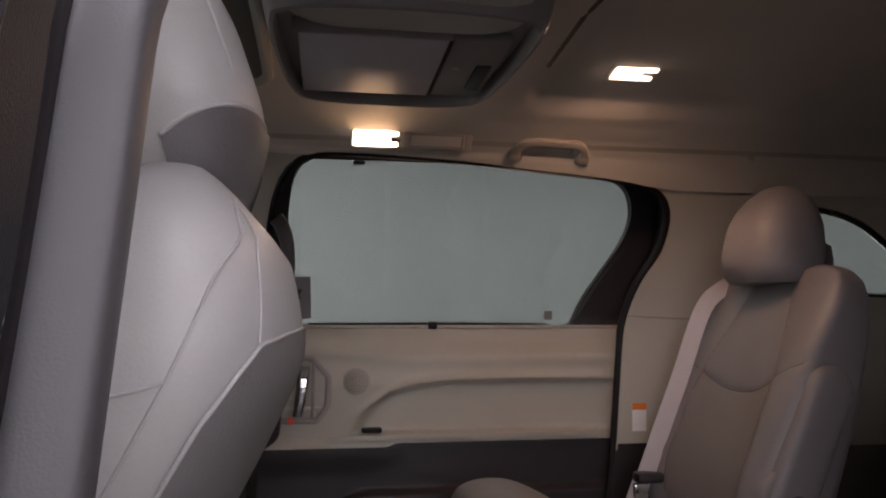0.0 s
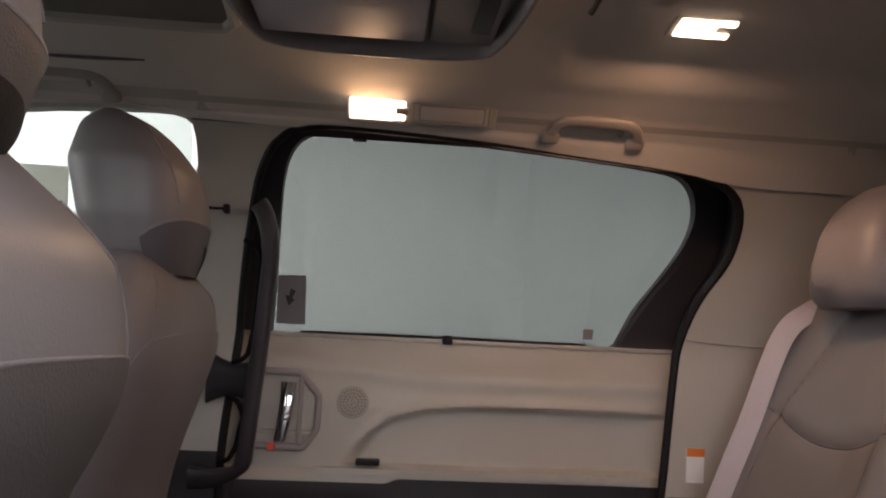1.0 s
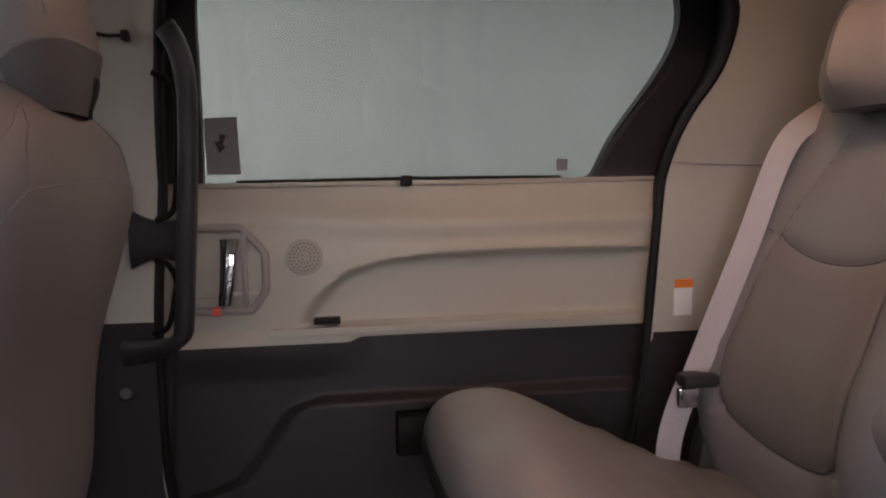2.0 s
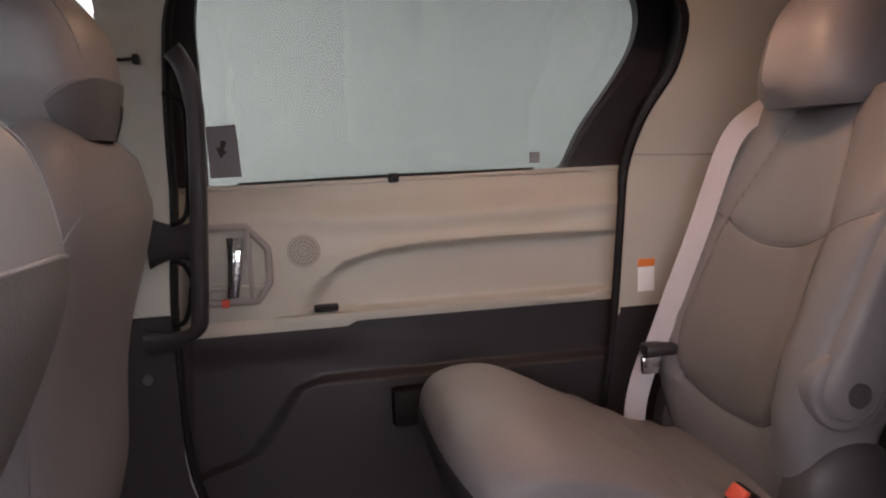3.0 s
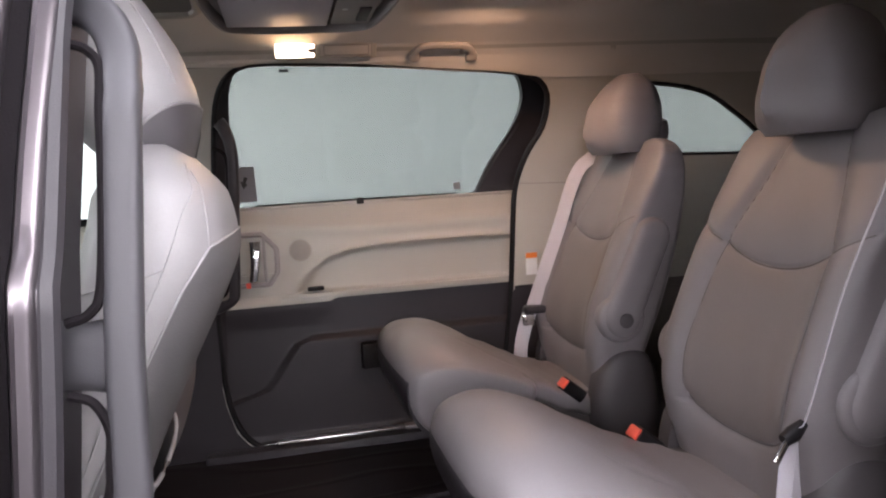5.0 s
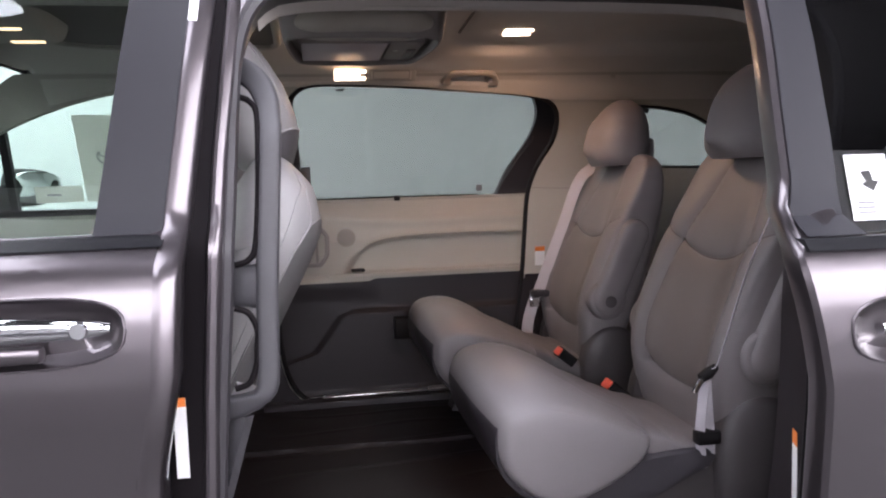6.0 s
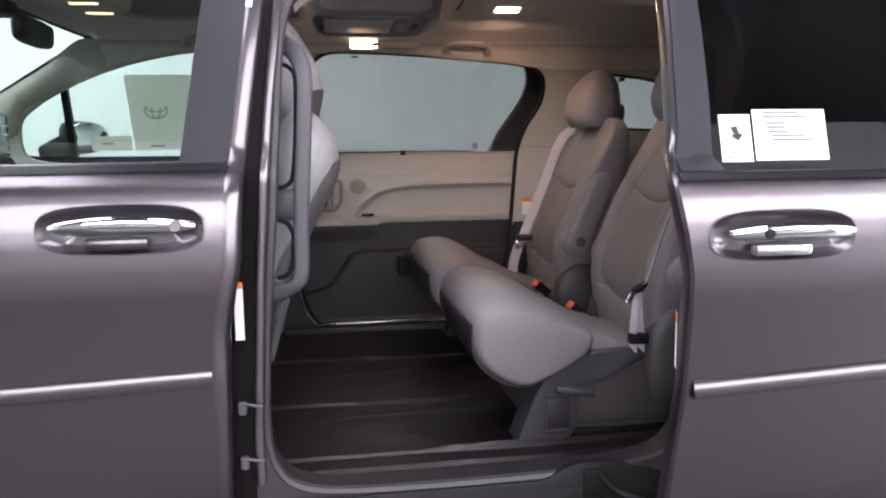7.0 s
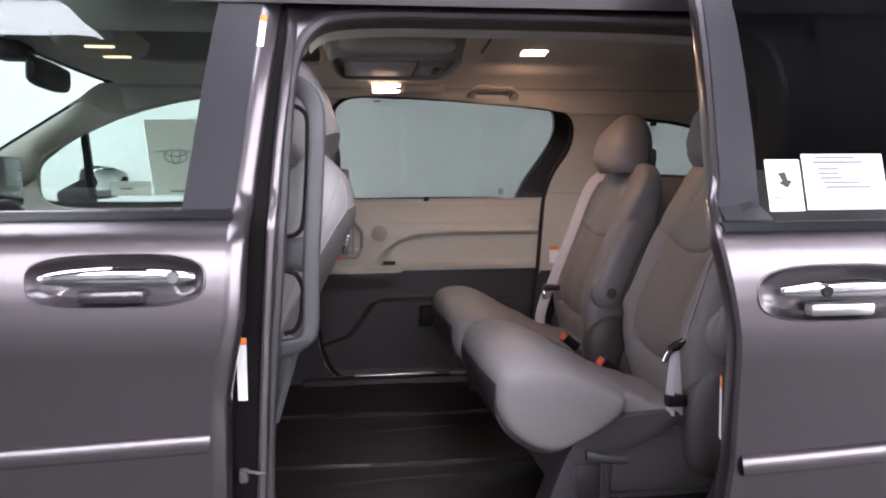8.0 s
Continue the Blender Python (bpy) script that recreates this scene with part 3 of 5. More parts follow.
def mirrored(bm):
    for v in bm.verts:
        v.co.y = 2 * YC - v.co.y
    return bm


def arch(cx, r=.37, n=18):
    return [(cx + r * math.cos(math.pi * k / n), .30 + r * math.sin(math.pi * k / n)) for k in range(n + 1)]


def skin(points, yf):
    b = bmesh.new()
    b.faces.new([b.verts.new((x, yf(z), z)) for x, z in points])
    bmesh.ops.triangulate(b, faces=b.faces)
    return b


low_y = lambda z: y_in(z) - .0065
part("lower_trim", skin([(-.235, .30), (-.235, .60), (-.226, .52), (-.200, .43), (-.165, .385), (-.12, .358), (.0, .345), (.30, .348), (.30, .30)], low_y), DARK, van, "dark lower pillar cover")
part("lower_trim", skin([(.742, .8225), (.727, .80), (.702, .60), (.662, .44), (.60, .362), (.30, .348), (.30, .30), (.745, .30)], low_y), DARK, van, "dark lower pillar cover")


def y_fender(x, z):
    return y_out(z) + .16 * smooth(-1.75, -2.5, x) + .10 * smooth(1.9, 2.75, x)


def wing(x0, x1, z0, z1, ax):
    """A wing with its round wheel arch."""
    def f(u, v):
        x = x0 + (x1 - x0) * u
        d = abs(x - ax)
        low = z0 if d >= .37 else .30 + math.sqrt(.37 ** 2 - d * d)
        z = low + (z1(x) - low) * v
        return Vector((x, y_fender(x, z), z))
    return grid(f, 60, 24)


nose = lambda x: float(np.interp(x, [-2.5, -2.3, -1.9, -1.45], [.80, .93, 1.03, 1.10]))
tail = lambda x: 1.62
for flip in (0, 1):
    m = mirrored if flip else (lambda b: b)
    part("front_wing", m(wing(-2.46, -1.49, .30, nose, -1.60)), PAINT, van, "grey metallic front wing")
    part("quarter_panel", m(grid(lambda u, v: Vector((.98 + 1.72 * u, y_fender(.98 + 1.72 * u, (.30 + 1.34 * v)) , max(.30 + 1.34 * v, .30 + math.sqrt(max(0, .37 ** 2 - (.98 + 1.72 * u - 1.46) ** 2)) if abs(.98 + 1.72 * u - 1.46) < .37 else 0))), 60, 50))
         if flip == 0 else m(cell(outline([(.99, 1.55), (1.30, 1.55), (1.70, 1.45), (1.90, 1.25), (1.75, 1.17), (.99, 1.17)], 90, 2), (.93, .30, 2.70, 1.64), lambda z: y_out(z), steps=8)), PAINT, van, "grey metallic rear quarter")
    part("sill_cover", m(loft([[Vector((x, y_out(.30) + .01, .31)), Vector((x, .36, .24)), Vector((x, .46, .24)), Vector((x, .46, .31))] for x in np.linspace(-1.3, 1.1, 6)], False, False)), PAINT, van)
    part("roof_rail", m(tube(spline([(-.75, .60, 1.665), (-.4, .625, 1.705), (.6, .63, 1.72), (1.6, .64, 1.705), (2.2, .66, 1.665)], 24), .016, 8)), GLOSS_BLACK, van, "black roof rail")
    rows, inner = [], []
    for v in np.linspace(.30, 1, 18):
        g = glass_edge(v)
        zb = frame_top(g.x) - .004
        d = Vector((g.x + .02, y_out(zb) + .004, zb))
        c = g.lerp(d, .5)
        rows.append([g + Vector((0, 0, .004)), g.lerp(c, .5) + Vector((0, -.012, .008)), c + Vector((0, -.018, .010)), c.lerp(d, .5) + Vector((0, -.012, .006)), d])
        zt = float(np.interp(g.x, [-1.62, -1.318, -1.29, -1.096, -.895, -.64], [1.10, 1.22, 1.318, 1.416, 1.491, 1.541])) + .002
        e = Vector((g.x, y_near_in(zt) + .004, zt))
        f = g + Vector((0, .012, -.016))
        k = smooth(1.0, .72, v)
        inner.append([g + Vector((0, .003, -.004)), f] + [f.lerp(e, a) + Vector((0, (.026 * k - .008 * (1 - k)) * math.sin(math.pi * a) ** .8, -.006 * k * math.sin(math.pi * a))) for a in (.15, .3, .45, .6, .75, .9)] + [e])
    part("windscreen_pillar", m(loft(rows, False, False)), PAINT, van, "grey metallic windscreen pillar")
    part("pillar_trim", m(loft(inner, False, False)), CREAM, van, "cream windscreen pillar trim")

part("slide_rail", tube([(-.12, y_out(1.585) - .004, 1.600), (.4, y_out(1.585) - .006, 1.603), (1.0, y_out(1.585) - .004, 1.60)], .010, 8), BLACK, van, "black upper slide rail")


def roof(u, v):
    x = -.98 + 3.55 * u
    y = .535 + (2 * YC - 1.07) * v
    side = 1.575 + (frame_top(x) - .002 - 1.575) * smooth(-.28, -.45, x)
    crown = 1.740 - .085 * smooth(-.35, -.98, x)
    return Vector((x, y, side + (crown - side) * (1 - abs(2 * v - 1) ** 3.2) ** .8 - .10 * smooth(1.4, 2.57, x)))


part("roof", grid(roof, 40, 40), PAINT, van, "grey metallic roof")
part("roof_edge", loft([[Vector((x, .53, 1.565)), Vector((x, .522, 1.600)), Vector((x, .56, 1.648)), Vector((x, .70, 1.70))] for x in np.linspace(-.6, 2.4, 20)], False, False), PAINT, van)
part("bonnet", grid(lambda u, v: Vector((-2.46 + .80 * u, .46 + (2 * YC - .92) * v, .82 + .27 * u ** .7 + .05 * (1 - abs(2 * v - 1) ** 2.5))), 24, 24), PAINT, van, "grey metallic bonnet")
part("front_bumper", grid(lambda u, v: Vector((-2.47 - .10 * math.sin(math.pi * u) ** .5 * (1 - .4 * v), .45 + (2 * YC - .90) * u, .24 + .62 * v)), 24, 16), PAINT, van)
part("grille", box(-2.60, -2.52, YC - .55, YC + .55, .38, .62, .03), GLOSS_BLACK, van)
part("cowl", box(-1.80, -1.58, .48, 2 * YC - .48, 1.02, 1.085, .02), BLACK, van)
part("bulkhead", box(-1.66, -1.62, .44, 2 * YC - .44, .30, 1.05), BLACK, van)
part("tailgate", grid(lambda u, v: Vector((2.70 - .20 * v ** 2.2 - .06 * abs(2 * u - 1) ** 3, .42 + (2 * YC - .84) * u + .10 * v * (1 - 2 * u), .32 + 1.33 * v)), 24, 24), PAINT, van)
part("rear_window", grid(lambda u, v: Vector((2.715 - .20 * (.66 + .30 * v) ** 2.2, .56 + (2 * YC - 1.12) * u, .32 + 1.33 * (.66 + .28 * v))), 12, 6), GLASS_NEAR_DARK, van)


def screen(u, v):
    g = glass_edge(v)
    bow = math.sin(math.pi * u) ** .8
    return Vector((g.x - .11 * bow, g.y + (2 * YC - 2 * g.y) * u, g.z + .035 * bow * v))


part("windscreen", grid(screen, 24, 16), GLASS_CLEAR, van, "clear windscreen")
part("windscreen_band", tube([screen(.5 - .5 * math.cos(math.pi * k / 24), .992) for k in range(25)], .009, 8), BLACK, van, "black windscreen edge band")
for flip in (0, 1):
    part("windscreen_band", (mirrored if flip else (lambda q: q))(tube([glass_edge(v) + Vector((0, .003, 0)) for v in np.linspace(.2, 1, 14)], .006, 8)), BLACK, van)
header = []
for u in np.linspace(.02, .98, 40):
    y = min(1.876, max(2 * YC - 1.876, screen(u, 1).y))
    header.append([screen(u, .995) + Vector((.004, 0, -.004)), screen(u, .995) + Vector((.03, 0, -.002)), Vector((cloth_front(y) + .006, y, ceiling_z(cloth_front(y), y) + .003))])
part("header_trim", loft(header, False, False), HEADLINER, van)
for x in (-1.60, 1.46):
    for y, s in ((.34, 1), (2 * YC - .34, -1)):
        wh = part("wheel", disc((x, y + s * .155, .335), (0, -s, 0), .24, .135, 32), DARK, van)
        rings = []
        for a, r in ((0, .25), (0, .31), (.025, .333), (.14, .333), (.165, .31), (.165, .25)):
            rings.append([Vector((x + r * math.cos(2 * math.pi * k / 36), y + s * a, .335 + r * math.sin(2 * math.pi * k / 36))) for k in range(36)])
        part("tyre", loft(rings + rings[:1], True, False), TYRE, wh)
        part("rim", disc((x, y + s * .03, .335), (0, -s, 0), .235, .012, 32), BRUSHED, wh)


# ---- doors ----
def band_loop(cx, cz, hx, hz, power=2.6, n=40):
    return [(cx + hx * math.copysign(abs(math.cos(t)) ** (2 / power), math.cos(t)), cz + hz * math.copysign(abs(math.sin(t)) ** (2 / power), math.sin(t)))
            for t in [2 * math.pi * k / n for k in range(n)]]


def cut_hole(bm, loop):
    """Cuts a round-cornered opening, given in x and z, through a door skin."""
    xs, zs = [p[0] for p in loop], [p[1] for p in loop]
    cx, cz = sum(xs) / len(xs), sum(zs) / len(zs)

    def near(f):
        c = f.calc_center_median()
        return min(xs) - .15 < c.x < max(xs) + .15 and min(zs) - .12 < c.z < max(zs) + .12
    for a, b in zip(loop, loop[1:] + loop[:1]):
        faces = [f for f in bm.faces if near(f)]
        geom = faces + list({e for f in faces for e in f.edges}) + list({v for f in faces for v in f.verts})
        bmesh.ops.bisect_plane(bm, geom=geom, dist=1e-6, plane_co=(a[0], 0, a[1]), plane_no=(b[1] - a[1], 0, a[0] - b[0]))

    def inside(p):
        s = [(b[0] - a[0]) * (p.z - a[1]) - (b[1] - a[1]) * (p.x - a[0]) for a, b in zip(loop, loop[1:] + loop[:1])]
        return all(q > -1e-7 for q in s) or all(q < 1e-7 for q in s)
    bmesh.ops.delete(bm, geom=[f for f in bm.faces if near(f) and inside(f.calc_center_median())], context="FACES")
    return bm


def cup_loop(x0, x1, z):
    return band_loop((x0 + x1) / 2, z - .003, (x1 - x0) / 2, .048, 3.0, 28)


def outer_handle(door, x0, x1, z, yf, flip=1):
    """A chrome pull over a shaped cup. flip: which end holds the lock."""
    cx, hx = (x0 + x1) / 2, (x1 - x0) / 2
    cup = cup_loop(x0, x1, z)
    rings = []
    for k, (s, d) in enumerate(((1.01, -.0005), (.985, -.0015), (.95, .001), (.88, .007), (.70, .015), (.3, .019))):
        rings.append([Vector((cx + (x - cx) * (1 - (1 - s) * .45), yf(zz) + d - max(0., d) * 14 * (zz - z) * s, z + (zz - z) * s)) for x, zz in cup])
    rings.append([Vector((cx + (p.x - cx) * .05, rings[-1][0].y, z + (p.z - z) * .05)) for p in rings[-1]])
    c = part("handle_cup", loft(rings, True, False), PAINT, door, "grey painted handle recess")
    part("cup_edge", tube([(x, yf(zz) - .001, zz) for x, zz in cup], .0020, 6, closed=True), PAINT, c)
    n = 22
    pull = []
    for i in range(n):
        u = i / (n - 1)
        x = x0 + .030 + (x1 - x0 - .045) * u
        bow = math.sin(math.pi * u) ** .5
        half = .007 + .010 * math.sin(math.pi * min(1, max(0, u))) ** .6
        zc = z + .003 + .006 * math.sin(math.pi * u)
        pull.append(se_ring(Vector((x, yf(z) - .012 - .026 * bow, zc)), Vector((0, 0, 1)), Vector((0, 1, 0)), half, .009, 2.6, 14))
    p = part("handle_pull", loft(pull), CHROME, door, "polished chrome door pull")
    e = x1 - .048 if flip > 0 else x0 + .098
    part("lock_cap", disc((e, yf(z) - .040, z + .006), (0, -1, 0), .012 if flip > 0 else .010, .006, 18), CHROME if flip > 0 else BLACK, p)
    part("finger_guard", box(cx - .064, cx + .052, yf(z) - .018, yf(z) + .01, z - .041, z - .019, .006), BRUSHED if flip < 0 else PAINT, door, "bright grip pad under the pull")


def make_front_door(flip):
    m = mirrored if flip else (lambda b: b)
    d = thing("front_door", "closed grey metallic front car door with clear glass" if not flip else "closed far front car door of the grey van", "car door", (-.9, y_out(.9) if not flip else y_far(.9), .3), "car doors")
    skin_ = patch(-1.49, -.315, .30, 1.126, y_out, 60, 90, warp=rear_edge)
    skin_ = cell(FRONT_WINDOW, (-1.49, 1.126, -.315, 1.66), y_out, 12, flange=.03, bm=skin_, warp=lambda x, z: rear_edge(x, min(z, frame_top(x))))
    part("door_skin", m(skin_ if flip else cut_hole(skin_, cup_loop(-.660, -.345, 1.014))), PAINT, d, "grey metallic door skin")
    hem = [Vector((rear_edge(-.315, z)[0], y_out(z), z)) for z in np.linspace(.30, 1.60, 50)]
    part("door_hem", m(loft([[h, h + Vector((.003, .0006, 0)), h + Vector((.008, .0030, 0)), h + Vector((.014, .0074, 0)), h + Vector((.020, .0121, 0)), h + Vector((.026, .0170, 0)), h + Vector((.031, .0222, 0)), h + Vector((.034, .033, 0))] + ([] if flip else [h + Vector((.030, .085, 0)), h + Vector((-.02, .10, 0))]) for h in hem], False, False)), PAINT, d, "rounded painted door edge")
    if not flip:
        part("pillar_cover", m(loft([[Vector((rear_edge(-.315, z)[0] - .002, y_out(z) - .003, z)), Vector((rear_edge(-.315, z)[0] - .05, y_out(z) - .004, z)), Vector((float(np.interp(z, [1.137, 1.57], [-.402, -.342])), y_out(z) - .003, z))]
                                 for z in np.linspace(1.137, 1.64, 24)], False, False)), PILLAR, d, "satin dark grey pillar cover")
    part("window_pane", m(plate(FRONT_WINDOW, lambda z: y_pane(z) + .012)), GLASS_CLEAR, d, "clear slightly green door glass")
    part("belt_moulding", m(patch(-1.45, -.31, 1.120, 1.136, lambda z: y_out(z) - .006, 20, 4, depth=.02, warp=rear_edge)), BELT, d, "black belt moulding")
    part("door_moulding", m(loft([[Vector((x, y_out(zc) + a, zc + c)) for a, c in ((.002, -.020), (-.010, -.019), (-.0115, -.015), (-.0092, .010), (-.0055, .016), (.002, .018))]
                                  for x, zc in [(x, .690 + .036 * (x + .75)) for x in np.linspace(-1.42, -.345, 16)]], False, False)), PAINT, d, "grey side moulding")
    part("quarter_bar", m(patch(-1.17, -1.143, 1.14, 1.432, lambda z: y_out(z) + .003, 1, 8, depth=.03)), BLACK, d, "black quarter window bar")
    part("inner_panel", m(patch(-1.46, -.33, .36, 1.115, lambda z: y_out(z) + .09, 10, 12, depth=.01)), CREAM if flip else DARK, d, "cream inner door panel" if flip else "dark inner door panel")
    if not flip:
        outer_handle(d, -.660, -.345, 1.014, y_out, 1)
    return d


make_front_door(0)
make_front_door(1)

# the open sliding door, slid towards the tail
y_sl = lambda z: y_out(z) - SL
SLIDE_WINDOW = outline([(.650, 1.112), (.69, 1.108), (1.1, 1.108), (1.60, 1.108), (1.66, 1.14), (1.74, 1.28), (1.76, 1.42), (1.72, 1.53), (1.60, 1.572), (1.0, 1.584), (.675, 1.584), (.642, 1.566), (.637, 1.30)], 120, 2)
sd = thing("sliding_door", "open grey metallic sliding door with dark privacy glass", "car door", (1.2, y_sl(.9), .3), "car doors")
part("door_skin", cut_hole(cell(SLIDE_WINDOW, (.580, 1.100, 1.80, 1.60), y_sl, 12, flange=.02, warp=slide_edge, bm=patch(.580, 1.80, .31, 1.100, y_sl, 60, 90, warp=slide_edge)), cup_loop(.608, .915, .990)), PAINT, sd, "grey metallic sliding door skin")
edge = [Vector((slide_edge(.580, z)[0], y_sl(z), z)) for z in np.linspace(.31, 1.60, 50)]
part("door_hem", loft([[h, h + Vector((-.007, .006, 0)), h + Vector((-.009, .022, 0)), h + Vector((-.004, .045, 0))] for h in edge], False, False), PAINT, sd, "rounded painted door edge")
part("edge_panel", loft([[h + Vector((-.004, .045, 0)), h + Vector((.022, .075, 0)), h + Vector((.050, .118, 0)), h + Vector((.12, .150, 0))] for h in edge], False, False), PILLAR, sd, "dark door end panel")
part("edge_seal", tube([h + Vector((.009, .050, 0)) for h in edge], .009, 8), HARD_MID, sd, "grey rubber edge seal")
part("edge_seal", tube([h + Vector((.054, .120, 0)) for h in edge], .008, 8), BLACK, sd, "black rubber edge seal")
part("inner_panel", patch(.66, 1.78, .34, 1.10, lambda z: y_sl(z) + .15, 8, 10, depth=.01), CREAM, sd, "cream inner door panel")
part("pillar_cover", loft([[Vector((slide_edge(.580, z)[0] + .002, y_sl(z) - .003, z)), Vector((slide_edge(.580, z)[0] + .035, y_sl(z) - .004, z)), Vector((float(np.interp(z, [1.11, 1.25, 1.6], [.657, .664, .660])), y_sl(z) - .003, z))] for z in np.linspace(1.112, 1.598, 20)], False, False),
     PILLAR, sd, "satin dark grey pillar cover")
part("window_pane", plate(SLIDE_WINDOW, lambda z: y_pane(z) - SL + .006), GLASS_NEAR_DARK, sd, "dark privacy glass")
part("belt_moulding", patch(.556, 1.80, 1.094, 1.110, lambda z: y_sl(z) - .007, 20, 4, depth=.02), BELT, sd, "black belt moulding")
part("door_moulding", loft([[Vector((x, y_sl(zc) + a, zc + c)) for a, c in ((.002, -.019), (-.011, -.018), (-.0125, -.014), (-.0075, .011), (-.003, .016), (.002, .017))]
                            for x, zc in [(x, .689 + .045 * (x - .58)) for x in np.linspace(.588, 1.78, 16)]], False, False), PAINT, sd, "grey side moulding")
outer_handle(sd, .608, .915, .990, y_sl, -1)

# the closed sliding door across the cabin
fd = thing("sliding_door", "closed sliding door with cream and dark inner panel", "car door", (.25, 2.2, .33), "car doors")
part("window_frame", cell(FAR_GLASS, (-.32, 1.125, 1.0, 1.62), y_door, 6, flange=.03), DARK, fd, "dark window surround")
part("window_pane", plate(FAR_GLASS, lambda z: y_door(z) + .028), GLASS_DARK, fd, "grey-green privacy glass")
part("window_corner", loft([[Vector((float(np.interp(z, [1.137, 1.20, 1.28, 1.36], [.648, .683, .735, .80])) + .022 * a, y_door(z) - .012 + .012 * (a == 0), z)) for a in (0, .4, 1, 4.5)] for z in np.linspace(1.137, 1.37, 14)], False, False), DARK, fd, "dark sail panel")


def cream_relief(x, z):
    y = y_door(z)
    # shelf bulge under the window and the swept recess
    top = float(np.interp(x, [-.01, .03, .08, .13, .20, .30, .50, .72], [.852, .885, .925, .958, .978, .988, .990, .988]))
    inside = smooth(top + .006, top - .012, z) * smooth(-.005, .03, x - (.02 + (z - .85) * .75)) * smooth(.846, .860, z)
    fade = smooth(.735, .70, x) * smooth(-.23, -.2, x)
    y += .022 * inside * smooth(.74, .66, x * .92)
    y -= .010 * math.exp(-((z - (top + .008)) / .012) ** 2) * smooth(0, .1, x) * fade
    crest = float(np.interp(x, [-.2, .0, .15, .35, .74], [1.085, 1.075, 1.055, 1.05, 1.055]))
    y -= .012 * math.exp(-((z - crest) / .025) ** 2)
    y -= .014 * smooth(.847, .835, z) * smooth(.16, .12, x)
    return y


part("upper_panel", patch(-.30, .80, .826, 1.137, cream_relief, 130, 60, warp=lambda x, z: (x, z - (.008 * smooth(.15, .12, x) if z < .84 else 0))), CREAM, fd, "moulded cream upper door panel")
part("panel_cap", box(-.30, .80, 2.205, 2.245, 1.130, 1.140, .003), CREAM, fd)


def dark_relief(x, z):
    y = 2.178
    edge_x = float(np.interp(z, [.36, .50, .518, .530, .545, .595, .66, .684, .70], [-.26, -.24, -.19, -.14, -.10, -.060, -.015, .005, .05]))
    y -= .024 * smooth(edge_x - .014, edge_x + .022, x) * smooth(.712, .690, z)
    y -= .010 * smooth(-.208, -.220, x + .07 * (.8 - z)) * smooth(.56, .60, z)
    if .212 < x < .31 and .585 < z < .672:
        y += .035
    y -= .010 * smooth(.735, .81, z) * smooth(.19, .05, x)
    y -= .010 * smooth(.40, .37, z)
    return y


part("lower_panel", patch(-.30, .80, .335, .828, dark_relief, 260, 150), DARK, fd, "dark lower door panel with a storage pocket")
part("pocket_shade", box(.214, .308, 2.120, 2.165, .587, .670, .006), BLACK, fd, "black block for the shade inside the square pocket")
part("pocket_insert", box(.268, .306, 2.112, 2.13, .592, .626, .006), HARD_MID, fd)
corners = [Vector(p) for p in ((-.185, 1.054), (-.078, 1.054), (-.0335, 1.004), (-.0345, .930), (-.062, .891), (-.190, .893))]
bez = []
for a, c, e in zip(corners[-1:] + corners[:-1], corners, corners[1:] + corners[:1]):
    bez += [tuple(c + (a - c).normalized() * .012), tuple(c * .5 + (a + e - 2 * c).normalized() * .0015 + c * .5), tuple(c + (e - c).normalized() * .012)]
bz = part("handle_bezel", tube([(x, 2.158 - .004, z) for x, z in bez], .0080, 10, flat=.8, closed=True), HARD_GREY, fd, "silver-beige handle bezel")
part("handle_recess", plate(bez, lambda z: 2.170), CREAM, bz)
part("bezel_foot", box(-.17, -.04, 2.150, 2.168, .918, .927, .003), CREAM, bz)
part("inner_handle", loft([se_ring(Vector((-.100 - .012 * (1 - u) + .004 * math.sin(u * 3), 2.140 - .012 * math.sin(math.pi * u), .905 + .128 * u)), Vector((1, 0, 0)), Vector((0, 1, 0)), .017 - .004 * (1 - u), .008, 3, 16) for u in np.linspace(0, 1, 12)]), CHROME, fd, "polished chrome inner door handle")
part("lock_tab", box(-.137, -.121, 2.138, 2.150, .884, .902, .003), RED, fd, "red lock marker")
part("handle_bar", box(-.078, -.068, 2.148, 2.160, .90, 1.05, .003), HARD_GREY, fd)
spk = part("speaker_grille", disc((.041, 2.164, .992), (0, -1, 0), .036, .005, 32), SPEAKER, fd, "round perforated speaker cover")
for i in range(4):
    for k in range(6 + 6 * i):
        if i == 0 and k % 2:
            continue
        a = 2 * math.pi * k / (6 + 6 * i)
        part("grille_hole", disc((.041 + .0075 * (i + .7) * math.cos(a), 2.1592, .992 + .0075 * (i + .7) * math.sin(a)), (0, -1, 0), .0016, .0006, 6), SEAM, spk)
part("switch_slot", box(.055, .108, 2.150, 2.185, .857, .868, .003), BLACK, fd, "black switch slot")
part("arm_shelf", patch(-.03, .70, .838, .850, lambda z: 2.150, 12, 2, depth=.02), CREAM, fd)
part("shade_bar", tube([(-.09, 2.212, 1.142), (.25, 2.210, 1.144), (.58, 2.212, 1.142)], .0035, 8), BLACK, fd, "black sunshade pull bar")
part("shade_latch", box(.238, .262, 2.195, 2.215, 1.128, 1.150, .004), BLACK, fd, "black sunshade latch")
for x in (.03, .46):
    part("shade_hook", box(x - .014, x + .014, y_in(1.535) + .01, y_in(1.535) + .03, 1.527, 1.533, .002), BLACK, fd)
